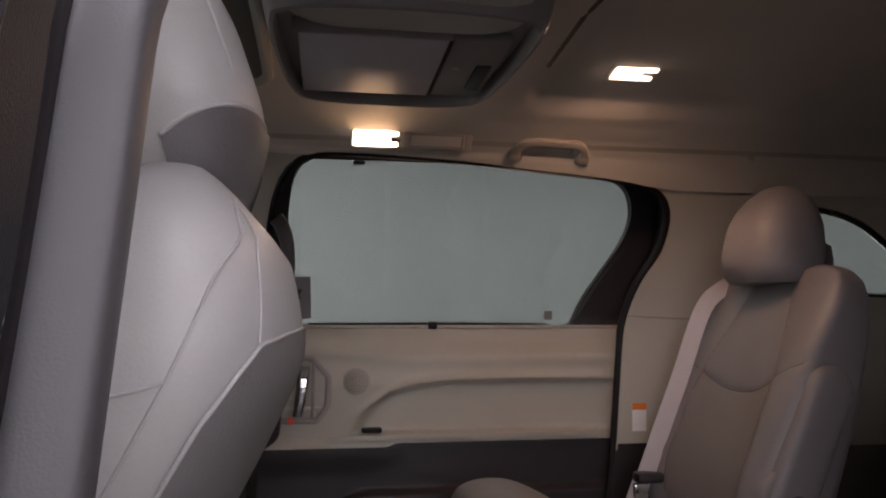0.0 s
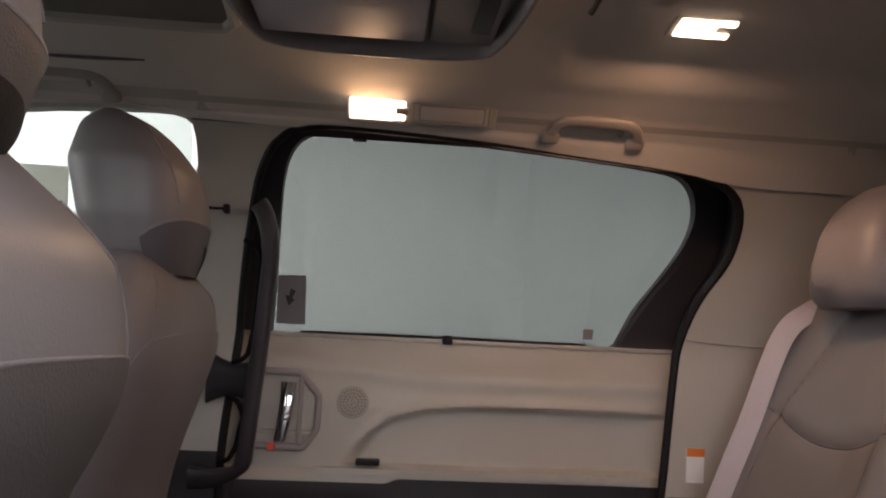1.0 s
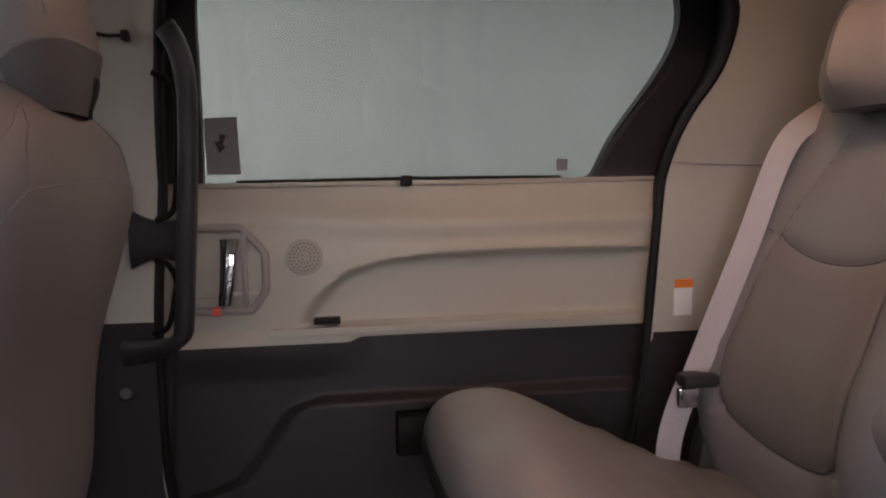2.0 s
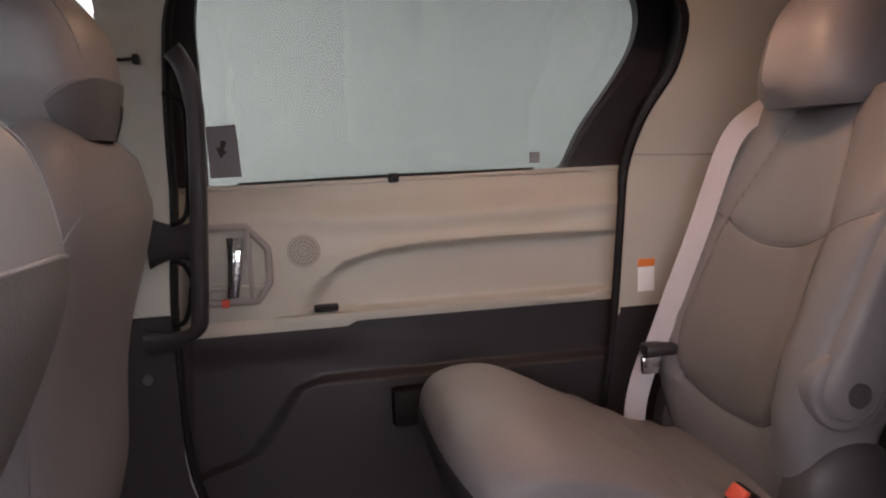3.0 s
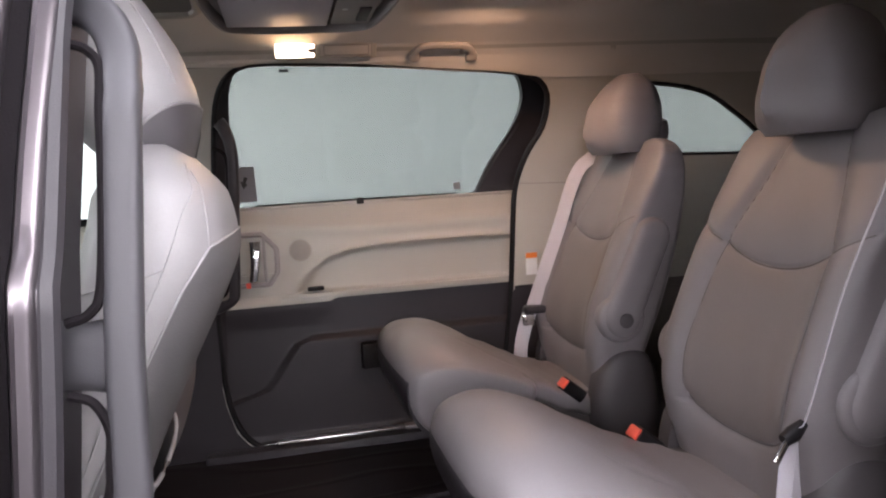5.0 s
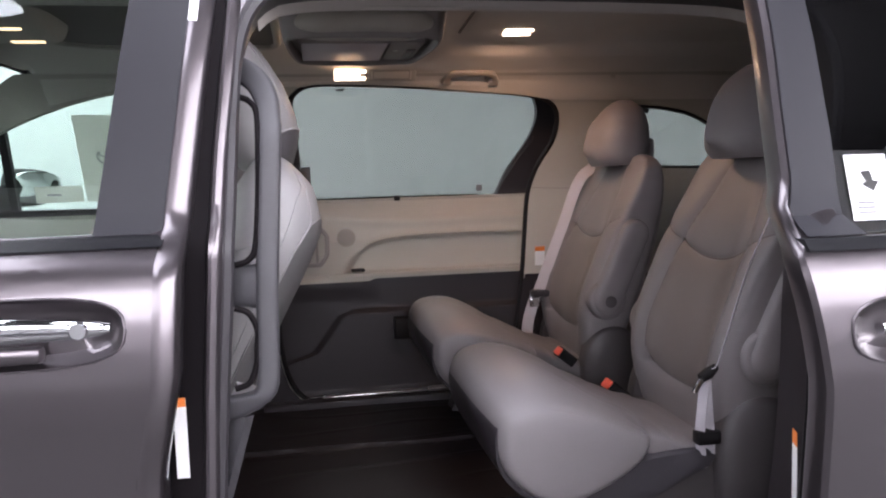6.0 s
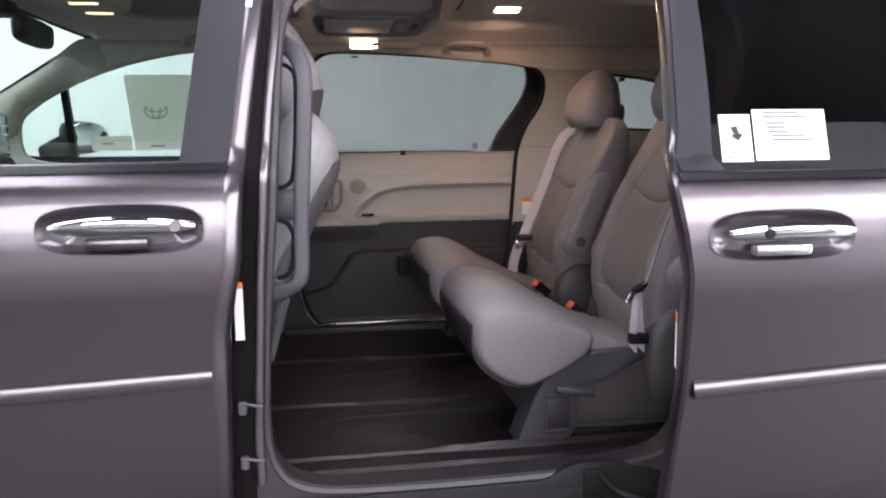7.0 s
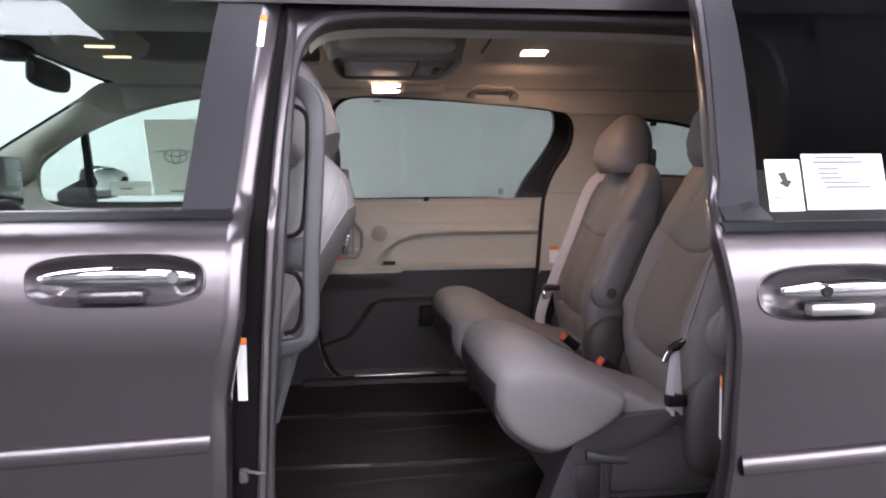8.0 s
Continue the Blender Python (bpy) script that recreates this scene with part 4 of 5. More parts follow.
part("window_label", plate([(-.150, 1.158), (-.083, 1.158), (-.086, 1.272), (-.150, 1.270)], lambda z: y_door(z) + .022, .001), PRINT, fd, "paper label on the glass, coloured grey for its backlit side")
part("label_arrow", plate([(-.124, 1.200), (-.110, 1.214), (-.117, 1.216), (-.108, 1.236), (-.120, 1.240), (-.124, 1.222), (-.132, 1.226)], lambda z: y_door(z) + .0195, .001), INK, fd)
part("window_label", plate([(.605, 1.155), (.580, 1.155), (.580, 1.180), (.605, 1.180)], lambda z: y_door(z) + .022, .001), PRINT, fd, "tiny faint glass marking")


# ---- seats ----
def headrest(c, w, h, d, lean=.25, n=26):
    """A cushion with an upright front ridge, widest low down, flat underneath, facing minus x."""
    wide = eased(interp([0, .05, .14, .32, .60, .80, .92, 1], [.78, .90, .98, 1.0, .93, .80, .62, .34]), .05)
    deep = eased(interp([0, .05, .14, .32, .60, .80, .92, 1], [.74, .88, .97, 1.0, .92, .74, .52, .24]), .05)
    rings = []
    for i in range(n):
        u = .5 - .5 * math.cos(math.pi * i / (n - 1))
        z = h * (u - .5)
        ww, dd = w / 2 * wide(u), d / 2 * deep(u)
        o = c + Vector((lean * z * .55, 0, z))
        rg = []
        for k in range(56):
            t = 2 * math.pi * k / 56
            s, q = math.cos(t), math.sin(t)
            yy = ww * math.copysign(abs(s) ** .62, s)
            xx = dd * math.copysign(abs(q) ** (.86 if q > 0 else .66), q)
            if q > 0:
                xx += .030 * deep(u) * math.exp(-(abs(yy) / (.24 * w / 2)) ** 1.15) * smooth(0, .25, u) * smooth(1, .6, u)
            rg.append(o + Vector((-xx, yy, 0)))
        rings.append(rg)
    return loft(rings)


def closed_spline(points, per=6):
    """A smooth closed outline through points in x and z."""
    p = [Vector((x, 0, z)) for x, z in points]
    m = len(p)
    out = []
    for j in range(m):
        a, b, c, d = p[j - 1], p[j], p[(j + 1) % m], p[(j + 2) % m]
        for k in range(per):
            t = k / per
            out.append(.5 * (2 * b + (c - a) * t + (2 * a - 5 * b + 4 * c - d) * t * t + (3 * b - a - 3 * c + d) * t ** 3))
    return out


def second_row_seat(y0, side):
    """A captain's chair with its cushion raised. side: 1 where its doorway lies towards plus y."""
    s = thing("captain_chair", "grey leather second-row captain's chair with raised cushion", "car seat", (.70, y0, .352), "second-row seats")
    fore = eased(interp([.56, .60, .66, .75, .84, .94, 1.03, 1.09, 1.163, 1.21, 1.235, 1.252], [.778, .766, .752, .738, .752, .795, .838, .872, .922, .952, .972, .990]), .03)
    back = eased(interp([.56, .66, .72, .82, .93, 1.03, 1.12, 1.19, 1.22, 1.24, 1.252], [.885, .900, .920, .960, .997, 1.023, 1.040, 1.044, 1.038, 1.026, 1.010]), .02)
    half = interp([.56, .60, .68, .80, 1.0, 1.12, 1.18, 1.215, 1.235, 1.246, 1.252], [.185, .215, .240, .250, .253, .253, .249, .238, .218, .190, .150])
    hollow = eased(interp([.56, .62, .72, .90, 1.02, 1.12, 1.20, 1.252], [.0, .020, .046, .056, .046, .026, .008, .0]), .04)
    side_seam = eased(interp([.70, .73, .80, .90, 1.03, 1.15, 1.24], [.146, .156, .162, .159, .150, .108, .074]), .02)
    arc = lambda y: .992 + .038 * (abs(y) / .15) ** 2.2
    low = lambda y: .690 + .046 * (abs(y) / .16) ** 3.2
    yoke = lambda y: 1.030 + .42 * (abs(y) - .150)

    def relief(y, z):
        """How far the front lies behind its plain shape: stitched grooves between padded panels."""
        r = abs(y)
        d = 0.
        sd = r - side_seam(z)
        if z > .715:
            d += .0040 * math.exp(-(sd / .0045) ** 2) + .0060 * math.exp(-(sd / .022) ** 2)
        if r < .156:
            da, dl = z - arc(y), z - low(y)
            d += .0040 * math.exp(-(da / .0050) ** 2) + .0055 * math.exp(-(da / .020) ** 2)
            d += .0030 * math.exp(-(dl / .0050) ** 2) + .0050 * math.exp(-(dl / .022) ** 2)
        elif r < .25:
            dy = z - yoke(y)
            d += (.0030 * math.exp(-(dy / .0050) ** 2) + .0040 * math.exp(-(dy / .020) ** 2)) * smooth(.150, .165, r)
        d += .0022 * noise.noise(Vector((y * 9, z * 9, y0)))
        return d

    def front_x(y, z, out=0.):
        h = half(z)
        r = min(1., abs(y) / h)
        f, bk_ = fore(z), back(z)
        c, t = (f + bk_) / 2, (bk_ - f) / 2
        x = c - t * max(0., 1 - r ** 5) ** .2
        x += hollow(z) * math.exp(-(r / .66) ** 4) + relief(y, z) * smooth(1., .94, r)
        return x - out

    def lift(r, z):
        return .016 * smooth(1.15, 1.25, z) * r * r

    def front(y, z, out=0.):
        return Vector((front_x(y, z, out), y0 + y, z + lift(min(1., abs(y) / half(z)), z)))

    rings = []
    for z in np.concatenate([np.linspace(.56, 1.20, 170), np.linspace(1.206, 1.252, 12)]):
        h, f, bk_ = half(z), fore(z), back(z)
        c, t = (f + bk_) / 2, (bk_ - f) / 2
        rg = [front(h * math.sin(math.pi / 2 * k / 54), z) for k in range(-54, 55)]
        for k in range(1, 28):
            u = math.sin(math.pi / 2 * (1 - k / 14))
            rg.append(Vector((c + t * max(0., 1 - abs(u) ** 7) ** (1 / 7), y0 + h * u, z + lift(abs(u), z))))
        rings.append(rg)
    bk = part("backrest", loft(rings), LEATHER, s, "grey leather backrest with side bolsters", 60)

    def seam(pts, r=.0012):
        part("seam", tube([front(y, z, .0002) for y, z in pts], r, 6), SEAM, bk)

    part("backrest_insert", grid(lambda u, v: front((2 * u - 1) * (side_seam(.72 + .30 * v) - .004), low((2 * u - 1) * .155) + .004 + (arc((2 * u - 1) * .150) - low((2 * u - 1) * .155) - .008) * v, .0014), 40, 44), LEATHER_PERF, s, "perforated leather insert")
    seam([(y, arc(y)) for y in np.linspace(-.150, .150, 30)], .0016)
    seam([(y, low(y)) for y in np.linspace(-.155, .155, 26)])
    for q in (-1, 1):
        seam([(q * side_seam(z), z) for z in np.linspace(.735, 1.235, 36)])
        seam([(q * y, yoke(y)) for y in np.linspace(.152, .236, 12)])
    part("headrest", headrest(Vector((.982, y0, 1.346)), .226, .222, .186), LEATHER, s, "pleated grey leather headrest")
    part("headrest_back", loft([se_ring(Vector((1.052 + .10 * (z - 1.26), y0, z)), Vector((0, 1, 0)), Vector((1, 0, 0)), .090 * k, .034 * k, 3, 20) for z, k in ((1.246, .8), (1.252, .95), (1.285, 1.), (1.318, .9), (1.326, .7))]), HARD_MID, s, "dark headrest rear cover")
    for q in (-.055, .055):
        part("post", tube([(1.000, y0 + q, 1.21), (.988, y0 + q, 1.275)], .007, 10), CHROME, s, "chrome headrest post")
        part("post_collar", disc((1.000, y0 + q, 1.243), (-.2, 0, 1), .014, .010, 14), BLACK, s)
    part("back_shell", loft([se_ring(Vector((back(z) - .012, y0, z)), Vector((0, 1, 0)), Vector((1, 0, 0)), half(z) - .03, .026, 4, 20) for z in np.linspace(.62, 1.19, 14)]), HARD_GREY, s, "grey plastic seat back")
    # cushion, its front lifted: side outlines run over into the fuller middle outline
    middle = closed_spline([(.232, .720), (.238, .755), (.262, .785), (.310, .800), (.370, .795), (.450, .759), (.510, .722), (.575, .688), (.620, .655), (.620, .600), (.540, .560), (.460, .530), (.400, .521), (.340, .545), (.285, .595), (.248, .660)])
    flank = closed_spline([(.272, .665), (.277, .702), (.296, .724), (.345, .735), (.400, .731), (.455, .715), (.520, .690), (.575, .660), (.592, .637), (.575, .606), (.530, .572), (.470, .543), (.410, .526), (.345, .545), (.295, .585), (.274, .625)])
    mid_c = Vector((.43, 0, .64))
    stations = [(math.sin(math.pi / 2 * k / 26) * .240, 1.) for k in range(-26, 27)]
    edge = [(.246, .990), (.2505, .972), (.254, .948), (.2570, .912), (.2590, .86), (.2607, .76), (.262, .55), (.2625, .30), (.2625, .04)]
    stations = [(-y, g) for y, g in edge[::-1]] + stations + edge
    rings = []
    for y, g in stations:
        w_ = min(1., abs(y) / .250) ** 3.2
        rg = []
        for k, (a, c) in enumerate(zip(middle, flank)):
            p = a.lerp(c, w_)
            p = mid_c + (p - mid_c) * g
            if g == 1. and 6 < k < 50:
                crease = (abs(y) - .115 - .25 * (p.x - .42)) / .009
                p.z -= (.005 * math.exp(-crease * crease) * smooth(.40, .46, p.x) * smooth(.60, .54, p.x))
                p.z += .0030 * noise.noise(Vector((p.x * 11, y * 11, y0)))
            else:
                y_n = .004 * noise.noise(Vector((p.x * 8, p.z * 8, y0 + y)))
                rg.append(Vector((p.x, y0 + y + (y_n if abs(y) > .256 else 0), p.z)))
                continue
            rg.append(Vector((p.x, y0 + y, p.z)))
        rings.append(rg)
    part("cushion", loft(rings), LEATHER, s, "smooth grey leather seat cushion", 60)
    top = interp([.50, .58, .62, .68, .75, .82], [.715, .680, .658, .632, .608, .595])
    tail_rings = []
    for i in range(22):
        x = .52 + .29 * i / 21
        hh = .222 - .03 * smooth(.72, .80, x)
        rg = []
        for k in range(72):
            a = 2 * math.pi * k / 72
            cs, sn = math.cos(a), math.sin(a)
            yy = hh * math.copysign(abs(cs) ** .35, cs)
            z = top(x) - .035 + .035 * math.copysign(abs(sn) ** .45, sn)
            z += .005 * noise.noise(Vector((x * 16, yy * 10, y0))) + .003 * math.sin(x * 90 + 3 * noise.noise(Vector((x * 6, yy * 8, 1.)))) * smooth(.13, .21, abs(yy)) * smooth(.53, .58, x)
            rg.append(Vector((x, y0 + yy, z)))
        tail_rings.append(rg)
    part("cushion_tail", loft(tail_rings), LEATHER, s, "loose grey leather at the cushion's rear", 60)
    pan = []
    for y in np.linspace(-.238, .238, 21):
        w_ = min(1., abs(y) / .250) ** 3.2
        pan.append([Vector((.428 + (p.x - .43) * .975 - .006, y0 + y, .628 + (p.z - .64) * .965)) for p in [a.lerp(c, w_) for a, c in zip(middle, flank)]])
    part("cushion_under", loft(pan), DARK, s, "dark shell just below the cushion")
    hull = [(p.x, p.y) for p in rounded([(.40, .370), (.44, .50), (.52, .590), (.64, .612), (.78, .600), (.93, .600), (1.01, .52), (1.02, .370)], 3)]
    part("base", loft([[Vector((.70 + (x - .70) * g, y0 + y, .46 + (z - .46) * g)) for x, z in hull] for y, g in ((-.196, .93), (-.186, 1.), (.186, 1.), (.196, .93))]), SEAT_BASE, s, "charcoal moulded seat base")
    for q in (-.17, .17):
        part("rail", box(.56, 1.15, y0 + q - .025, y0 + q + .025, .350, .376, .006), BLACK, s)
    for q in (-1, 1):
        ys = y0 + q * .226
        inner = q == -side
        loop = closed_spline([(.752, .56), (.764, .655), (.800, .706), (.855, .720), (.908, .700), (.932, .63), (.938, .52), (.90, .45), (.78, .45)], 5)
        cx, cz = .845, .59
        part("recliner_cover", loft([[Vector((cx + (p.x - cx) * k, ys + q * d, cz + (p.z - cz) * k)) for p in loop] for k, d in ((1, -.03), (1, .006), (.97, .018), (.86, .030), (.5, .038), (.05, .040))]), SEAT_BASE, s, "rounded recliner cover")
        ya = y0 + q * .250
        shift = 0. if inner else .030
        p0, p1 = Vector((.832 + shift, ya, .806)), Vector((.926 + shift, ya, 1.014))
        axis = (p1 - p0).normalized()
        nn = Vector((axis.z, 0, -axis.x))
        rings = []
        for d, g in ((-.03, 1.06), (.000, 1.05), (.008, 1.0), (.014, .92), (.0185, .78), (.021, .55), (.022, .3)):
            rg = []
            for k in range(48):
                a = 2 * math.pi * k / 48
                end, rr = (p1, .047) if math.cos(a) > 0 else (p0, .050)
                rr *= g
                rg.append(end + axis * math.cos(a) * rr + nn * math.sin(a) * rr + Vector((0, q * d, 0)))
            rings.append(rg)
        part("arm_pivot", loft(rings), LEATHER, s, "rounded grey arm pivot cover")
        boss = []
        for d, g in ((-.03, .066), (.000, .065), (.006, .062), (.010, .056), (.012, .046)):
            boss.append([p0 + axis * math.cos(a) * g + nn * math.sin(a) * g + Vector((0, q * d, 0)) for a in np.linspace(0, 2 * math.pi, 40, endpoint=False)])
        part("pivot_boss", loft(boss), LEATHER, s, "soft round boss under the arm pivot")
        if inner:
            part("pivot_cap", disc(p0 + Vector((.004, q * .0205, -.004)), (0, q, 0), .019, .004, 24), SEAT_BASE, s, "round dark pivot cap")
        if not inner:
            ft = [(.383, .356), (.392, .375), (.422, .455), (.462, .545), (.530, .588), (.62, .612), (.75, .612), (.76, .575), (.640, .560), (.585, .530), (.562, .470), (.556, .352)]
            loop = [(p.x, p.y) for p in rounded(ft, 2)]
            cx, cz = .48, .46
            yb = y0 + q * .205
            fc = part("foot_cover", loft([[Vector((cx + (x - cx) * k, yb + q * d, cz + (z - cz) * k)) for x, z in loop] for k, d in ((1, -.06), (1, .014), (.985, .024), (.95, .029), (.5, .031))]), FOOT_PLASTIC, s, "dark grey moulded seat foot cover")
            part("lever_recess_shade", box(.470, .535, yb + q * .032 - .003, yb + q * .032 + .003, .385, .486, .006), DARK, fc)
            part("lever_lip", box(.474, .531, yb + q * .036 - .005, yb + q * .036 + .005, .384, .396, .004), FOOT_PLASTIC, fc)
            for x in (.466, .536):
                part("recess_frame", box(x - .004, x + .004, yb + q * .033 - .004, yb + q * .033 + .004, .380, .490, .003), FOOT_PLASTIC, fc)
            part("release_lever", loft([se_ring(Vector((.492 + .105 * u, yb + q * (.040 + .010 * math.sin(math.pi * u)), .512 - .018 * u)), Vector((0, 0, 1)), Vector((0, 1, 0)), .013 - .002 * u, .012, 3, 14) for u in np.linspace(0, 1, 8)]), FOOT_PLASTIC, fc, "dark grey release lever")
            part("side_skirt", box(.555, 1.02, yb - .012, yb + .012, .395, .600, .02), SEAT_BASE, s, "dark plastic seat skirt")
    q = -side
    by = y0 + q * .205
    bx, bz = .682, .640
    ax = Vector((-.70, 0, .60)).normalized()
    ux = Vector((.60, 0, .70)).normalized()
    vx = ax.cross(ux).normalized()
    bu = part("buckle", loft([se_ring(Vector((bx, by, bz)) - ax * .060 * (1 - u), ux, vx, .018, .027, 3.5, 16) for u in np.linspace(0, 1, 6)]), BLACK, s, "black belt buckle")
    bt = box(-.013, .013, -.021, .021, -.004, .006, .003)
    for v in bt.verts:
        v.co = Vector((bx, by, bz)) + ux * v.co.x + vx * v.co.y + ax * v.co.z
    part("buckle_button", bt, RED, bu, "red release button")
    return front


second_row_seat(.91, -1)
second_row_seat(1.73, 1)


def front_seat(y0, dx, leans, label, hide, panel, pocket_top, head):
    """A front seat, seen from behind: a leather shell over a recessed back panel, tall headrest."""
    s = thing("front_seat", label, "car seat", (-.45 + dx, y0, .36), "front seats")
    lean0 = interp([.50, .60, .70, .85, .92, .98, 1.06, 1.13, 1.20, 1.27, 1.31], leans + [-.160, -.160, -.168, -.176])
    lean1 = eased(lean0, .05)
    lean = lambda z: lean1(z) + dx
    half = eased(interp([.50, .56, .70, .85, .98, 1.07, 1.14, 1.19, 1.225, 1.245, 1.258], [.18, .20, .21, .224, .247, .254, .252, .238, .205, .160, .110]), .02)
    thick = interp([.50, .55, .70, 1.0, 1.11, 1.20, 1.258], [.06, .085, .095, .098, .095, .075, .030])
    P = 2.9
    rings = [se_ring(Vector((lean(z), y0, z)), Vector((0, 1, 0)), Vector((-1, 0, 0)), half(z), thick(z), P, 120) for z in np.linspace(.50, 1.258, 50)]
    bk = part("backrest", loft(rings), hide, s, "grey leather back of the front seat")

    def rear(k, z, out=0.):
        """k runs from the middle of the rear face (0) to the middle of a side (1 or -1)."""
        a = k * math.pi / 2
        yy = half(z) * math.copysign(abs(math.sin(a)) ** (2 / P), math.sin(a))
        xx = thick(z) * math.copysign(abs(math.cos(a)) ** (2 / P), math.cos(a))
        return Vector((lean(z) + xx + out * math.cos(a), y0 + yy + out * math.sin(a), z))

    def welt(pts, r=.0014):
        part("welt", tube([rear(p.x, p.y, .0008) for p in spline([Vector((*q, 0)) for q in pts], 36)], r, 8), hide, bk)

    line_b = eased(interp([0, .30, .51, .62, .70, .735, .75, .76, .78], [1.140, 1.136, 1.130, 1.112, 1.086, 1.045, .99, .92, .74]), .012)
    for q in (-1, 1):
        welt([(q * .40, 1.232), (q * .50, 1.217), (q * .60, 1.194), (q * .76, 1.166), (q * .87, 1.115), (q * .90, 1.055), (q * .885, 1.0), (q * .87, .90), (q * .86, .78)], .0011)
        welt([(q * .42, 1.222), (q * .48, 1.185), (q * .50, 1.155), (q * .51, 1.132)], .0009)
        welt([(q * .87, 1.112), (q * 1.0, 1.104), (q * 1.15, 1.096), (q * 1.35, 1.086)], .0010)
        part("back_welt", tube([rear(q * k, line_b(k), .0022) for k in np.linspace(0, .775, 60)], .0015, 8), hide, bk)
    part("back_panel", grid(lambda u, v: rear((2 * u - 1) * .775, .56 + (line_b(abs(2 * u - 1) * .775) - .56) * v, .0030), 90, 40), panel, s, "grey vinyl seat back panel")
    if pocket_top:
        pocket_z = lambda k, v: .56 + (pocket_top - .56 + .05 * abs(k) / .7) * v
        bulge = lambda k, v: .005 + .016 * (1 - (k / .72) ** 4) * v
        part("map_pocket", grid(lambda u, v: rear((2 * u - 1) * .70, pocket_z((2 * u - 1) * .70, v), bulge((2 * u - 1) * .70, v)), 30, 18), hide, s, "grey seat-back pocket")
        part("pocket_edge", tube([rear(k, pocket_z(k, 1), bulge(k, 1)) for k in np.linspace(-.70, .70, 30)], .004, 8), hide, s)
    # headrest: a deep cushion over a darker foot
    crown = head[0][-1]
    back, fore, wide = eased(interp(*head[:2]), .012), eased(interp(*head[2:4]), .02), eased(interp([1.225, 1.26, 1.31, 1.40, crown - .080, crown - .040, crown - .015, crown], [.085, .118, .137, .140, .128, .105, .075, .040]), .010)

    def hr_ring(z, g=0.):
        c = (back(z) + fore(z)) / 2
        return se_ring(Vector((c + dx, y0, z)), Vector((0, 1, 0)), Vector((1, 0, 0)), wide(z) + g, (back(z) - fore(z)) / 2 + g, 2.7, 80)

    def hr_point(k, z, out):
        a = k * math.pi / 2
        w_, d_ = wide(z), (back(z) - fore(z)) / 2
        return Vector(((back(z) + fore(z)) / 2 + dx + d_ * abs(math.cos(a)) ** (2 / 2.7) + out * math.cos(a), y0 + w_ * math.copysign(abs(math.sin(a)) ** (2 / 2.7), a) + out * math.sin(a), z))
    part("headrest", loft([hr_ring(z) for z in np.linspace(1.235, crown, 36)]), hide, s, "grey leather front headrest")
    ft = part("headrest_foot", grid(lambda u, v: hr_point((2 * u - 1) * .90, 1.228 + (.050 + .036 * (1 - abs(2 * u - 1) ** 3)) * v, .003), 36, 14), HARD_MID, s, "darker grey plastic headrest foot")
    part("foot_edge", tube([hr_point((2 * u - 1) * .90, 1.278 + .036 * (1 - abs(2 * u - 1) ** 3), .002) for u in np.linspace(0, 1, 36)], .0022, 8), hide, ft)
    for q in (-1, 1):
        part("headrest_seam", tube([hr_point(q * (.42 + .10 * u), 1.335 + (crown - 1.355) * u, .0006) for u in np.linspace(0, 1, 20)], .0014, 6), hide, ft)
    part("foot_hollow_shade", grid(lambda u, v: hr_point(.05 + .10 * (1 - v) * (1 - u) ** 2 + .42 * u, 1.229 + (.052 - .020 * u ** 3) * v, .0042), 14, 8), BLACK, ft, "black patch for the shaded hollow in the headrest foot")
    for q in (-.06, .06):
        part("post", tube([(-.185 + dx, y0 + q, 1.20), (-.19 + dx, y0 + q, 1.30)], .007, 10), CHROME, s)
    rings = []
    for i in range(16):
        u = i / 15
        x = -.90 + dx + .58 * u
        hh = .25 * (.55 + .45 * math.sin(math.pi * min(1, .15 + u) / 1.15 * .9) ** .5)
        rings.append(se_ring(Vector((x, y0, .60 - .05 * u)), Vector((0, 1, 0)), Vector((0, 0, 1)), hh, .075 * (.6 + .4 * math.sin(math.pi * min(.95, u + .1))), 3, 24))
    part("cushion", loft(rings), hide, s, "grey leather seat cushion")
    part("base", box(-.82 + dx, -.36 + dx, y0 - .20, y0 + .20, .40, .53, .03), DARK, s, "dark seat base")
    for q in (-1, 1):
        part("side_shield", box(-.70 + dx, -.36 + dx, y0 + q * .245 - .012, y0 + q * .245 + .012, .46, .62, .02), HARD_MID, s)
    return s


front_seat(.808, .006, [-.435, -.405, -.365, -.298, -.264, -.234, -.190], "grey leather front seat beside the open doorway, coloured paler as if lit", LIT_LEATHER, SEAT_SIDE, .80,
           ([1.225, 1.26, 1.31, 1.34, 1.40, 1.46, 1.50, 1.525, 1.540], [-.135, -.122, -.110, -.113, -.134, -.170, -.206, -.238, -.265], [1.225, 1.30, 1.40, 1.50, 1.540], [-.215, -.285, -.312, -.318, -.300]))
front_seat(1.715, -.125, [-.30, -.262, -.240, -.232, -.222, -.205, -.180], "grey leather front passenger seat across the cabin, in the shaded tone", LEATHER, LEATHER, 0,
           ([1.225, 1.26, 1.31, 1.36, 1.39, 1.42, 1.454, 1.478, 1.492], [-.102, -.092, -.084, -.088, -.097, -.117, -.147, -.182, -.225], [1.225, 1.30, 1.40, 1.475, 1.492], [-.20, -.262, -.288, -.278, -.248]))

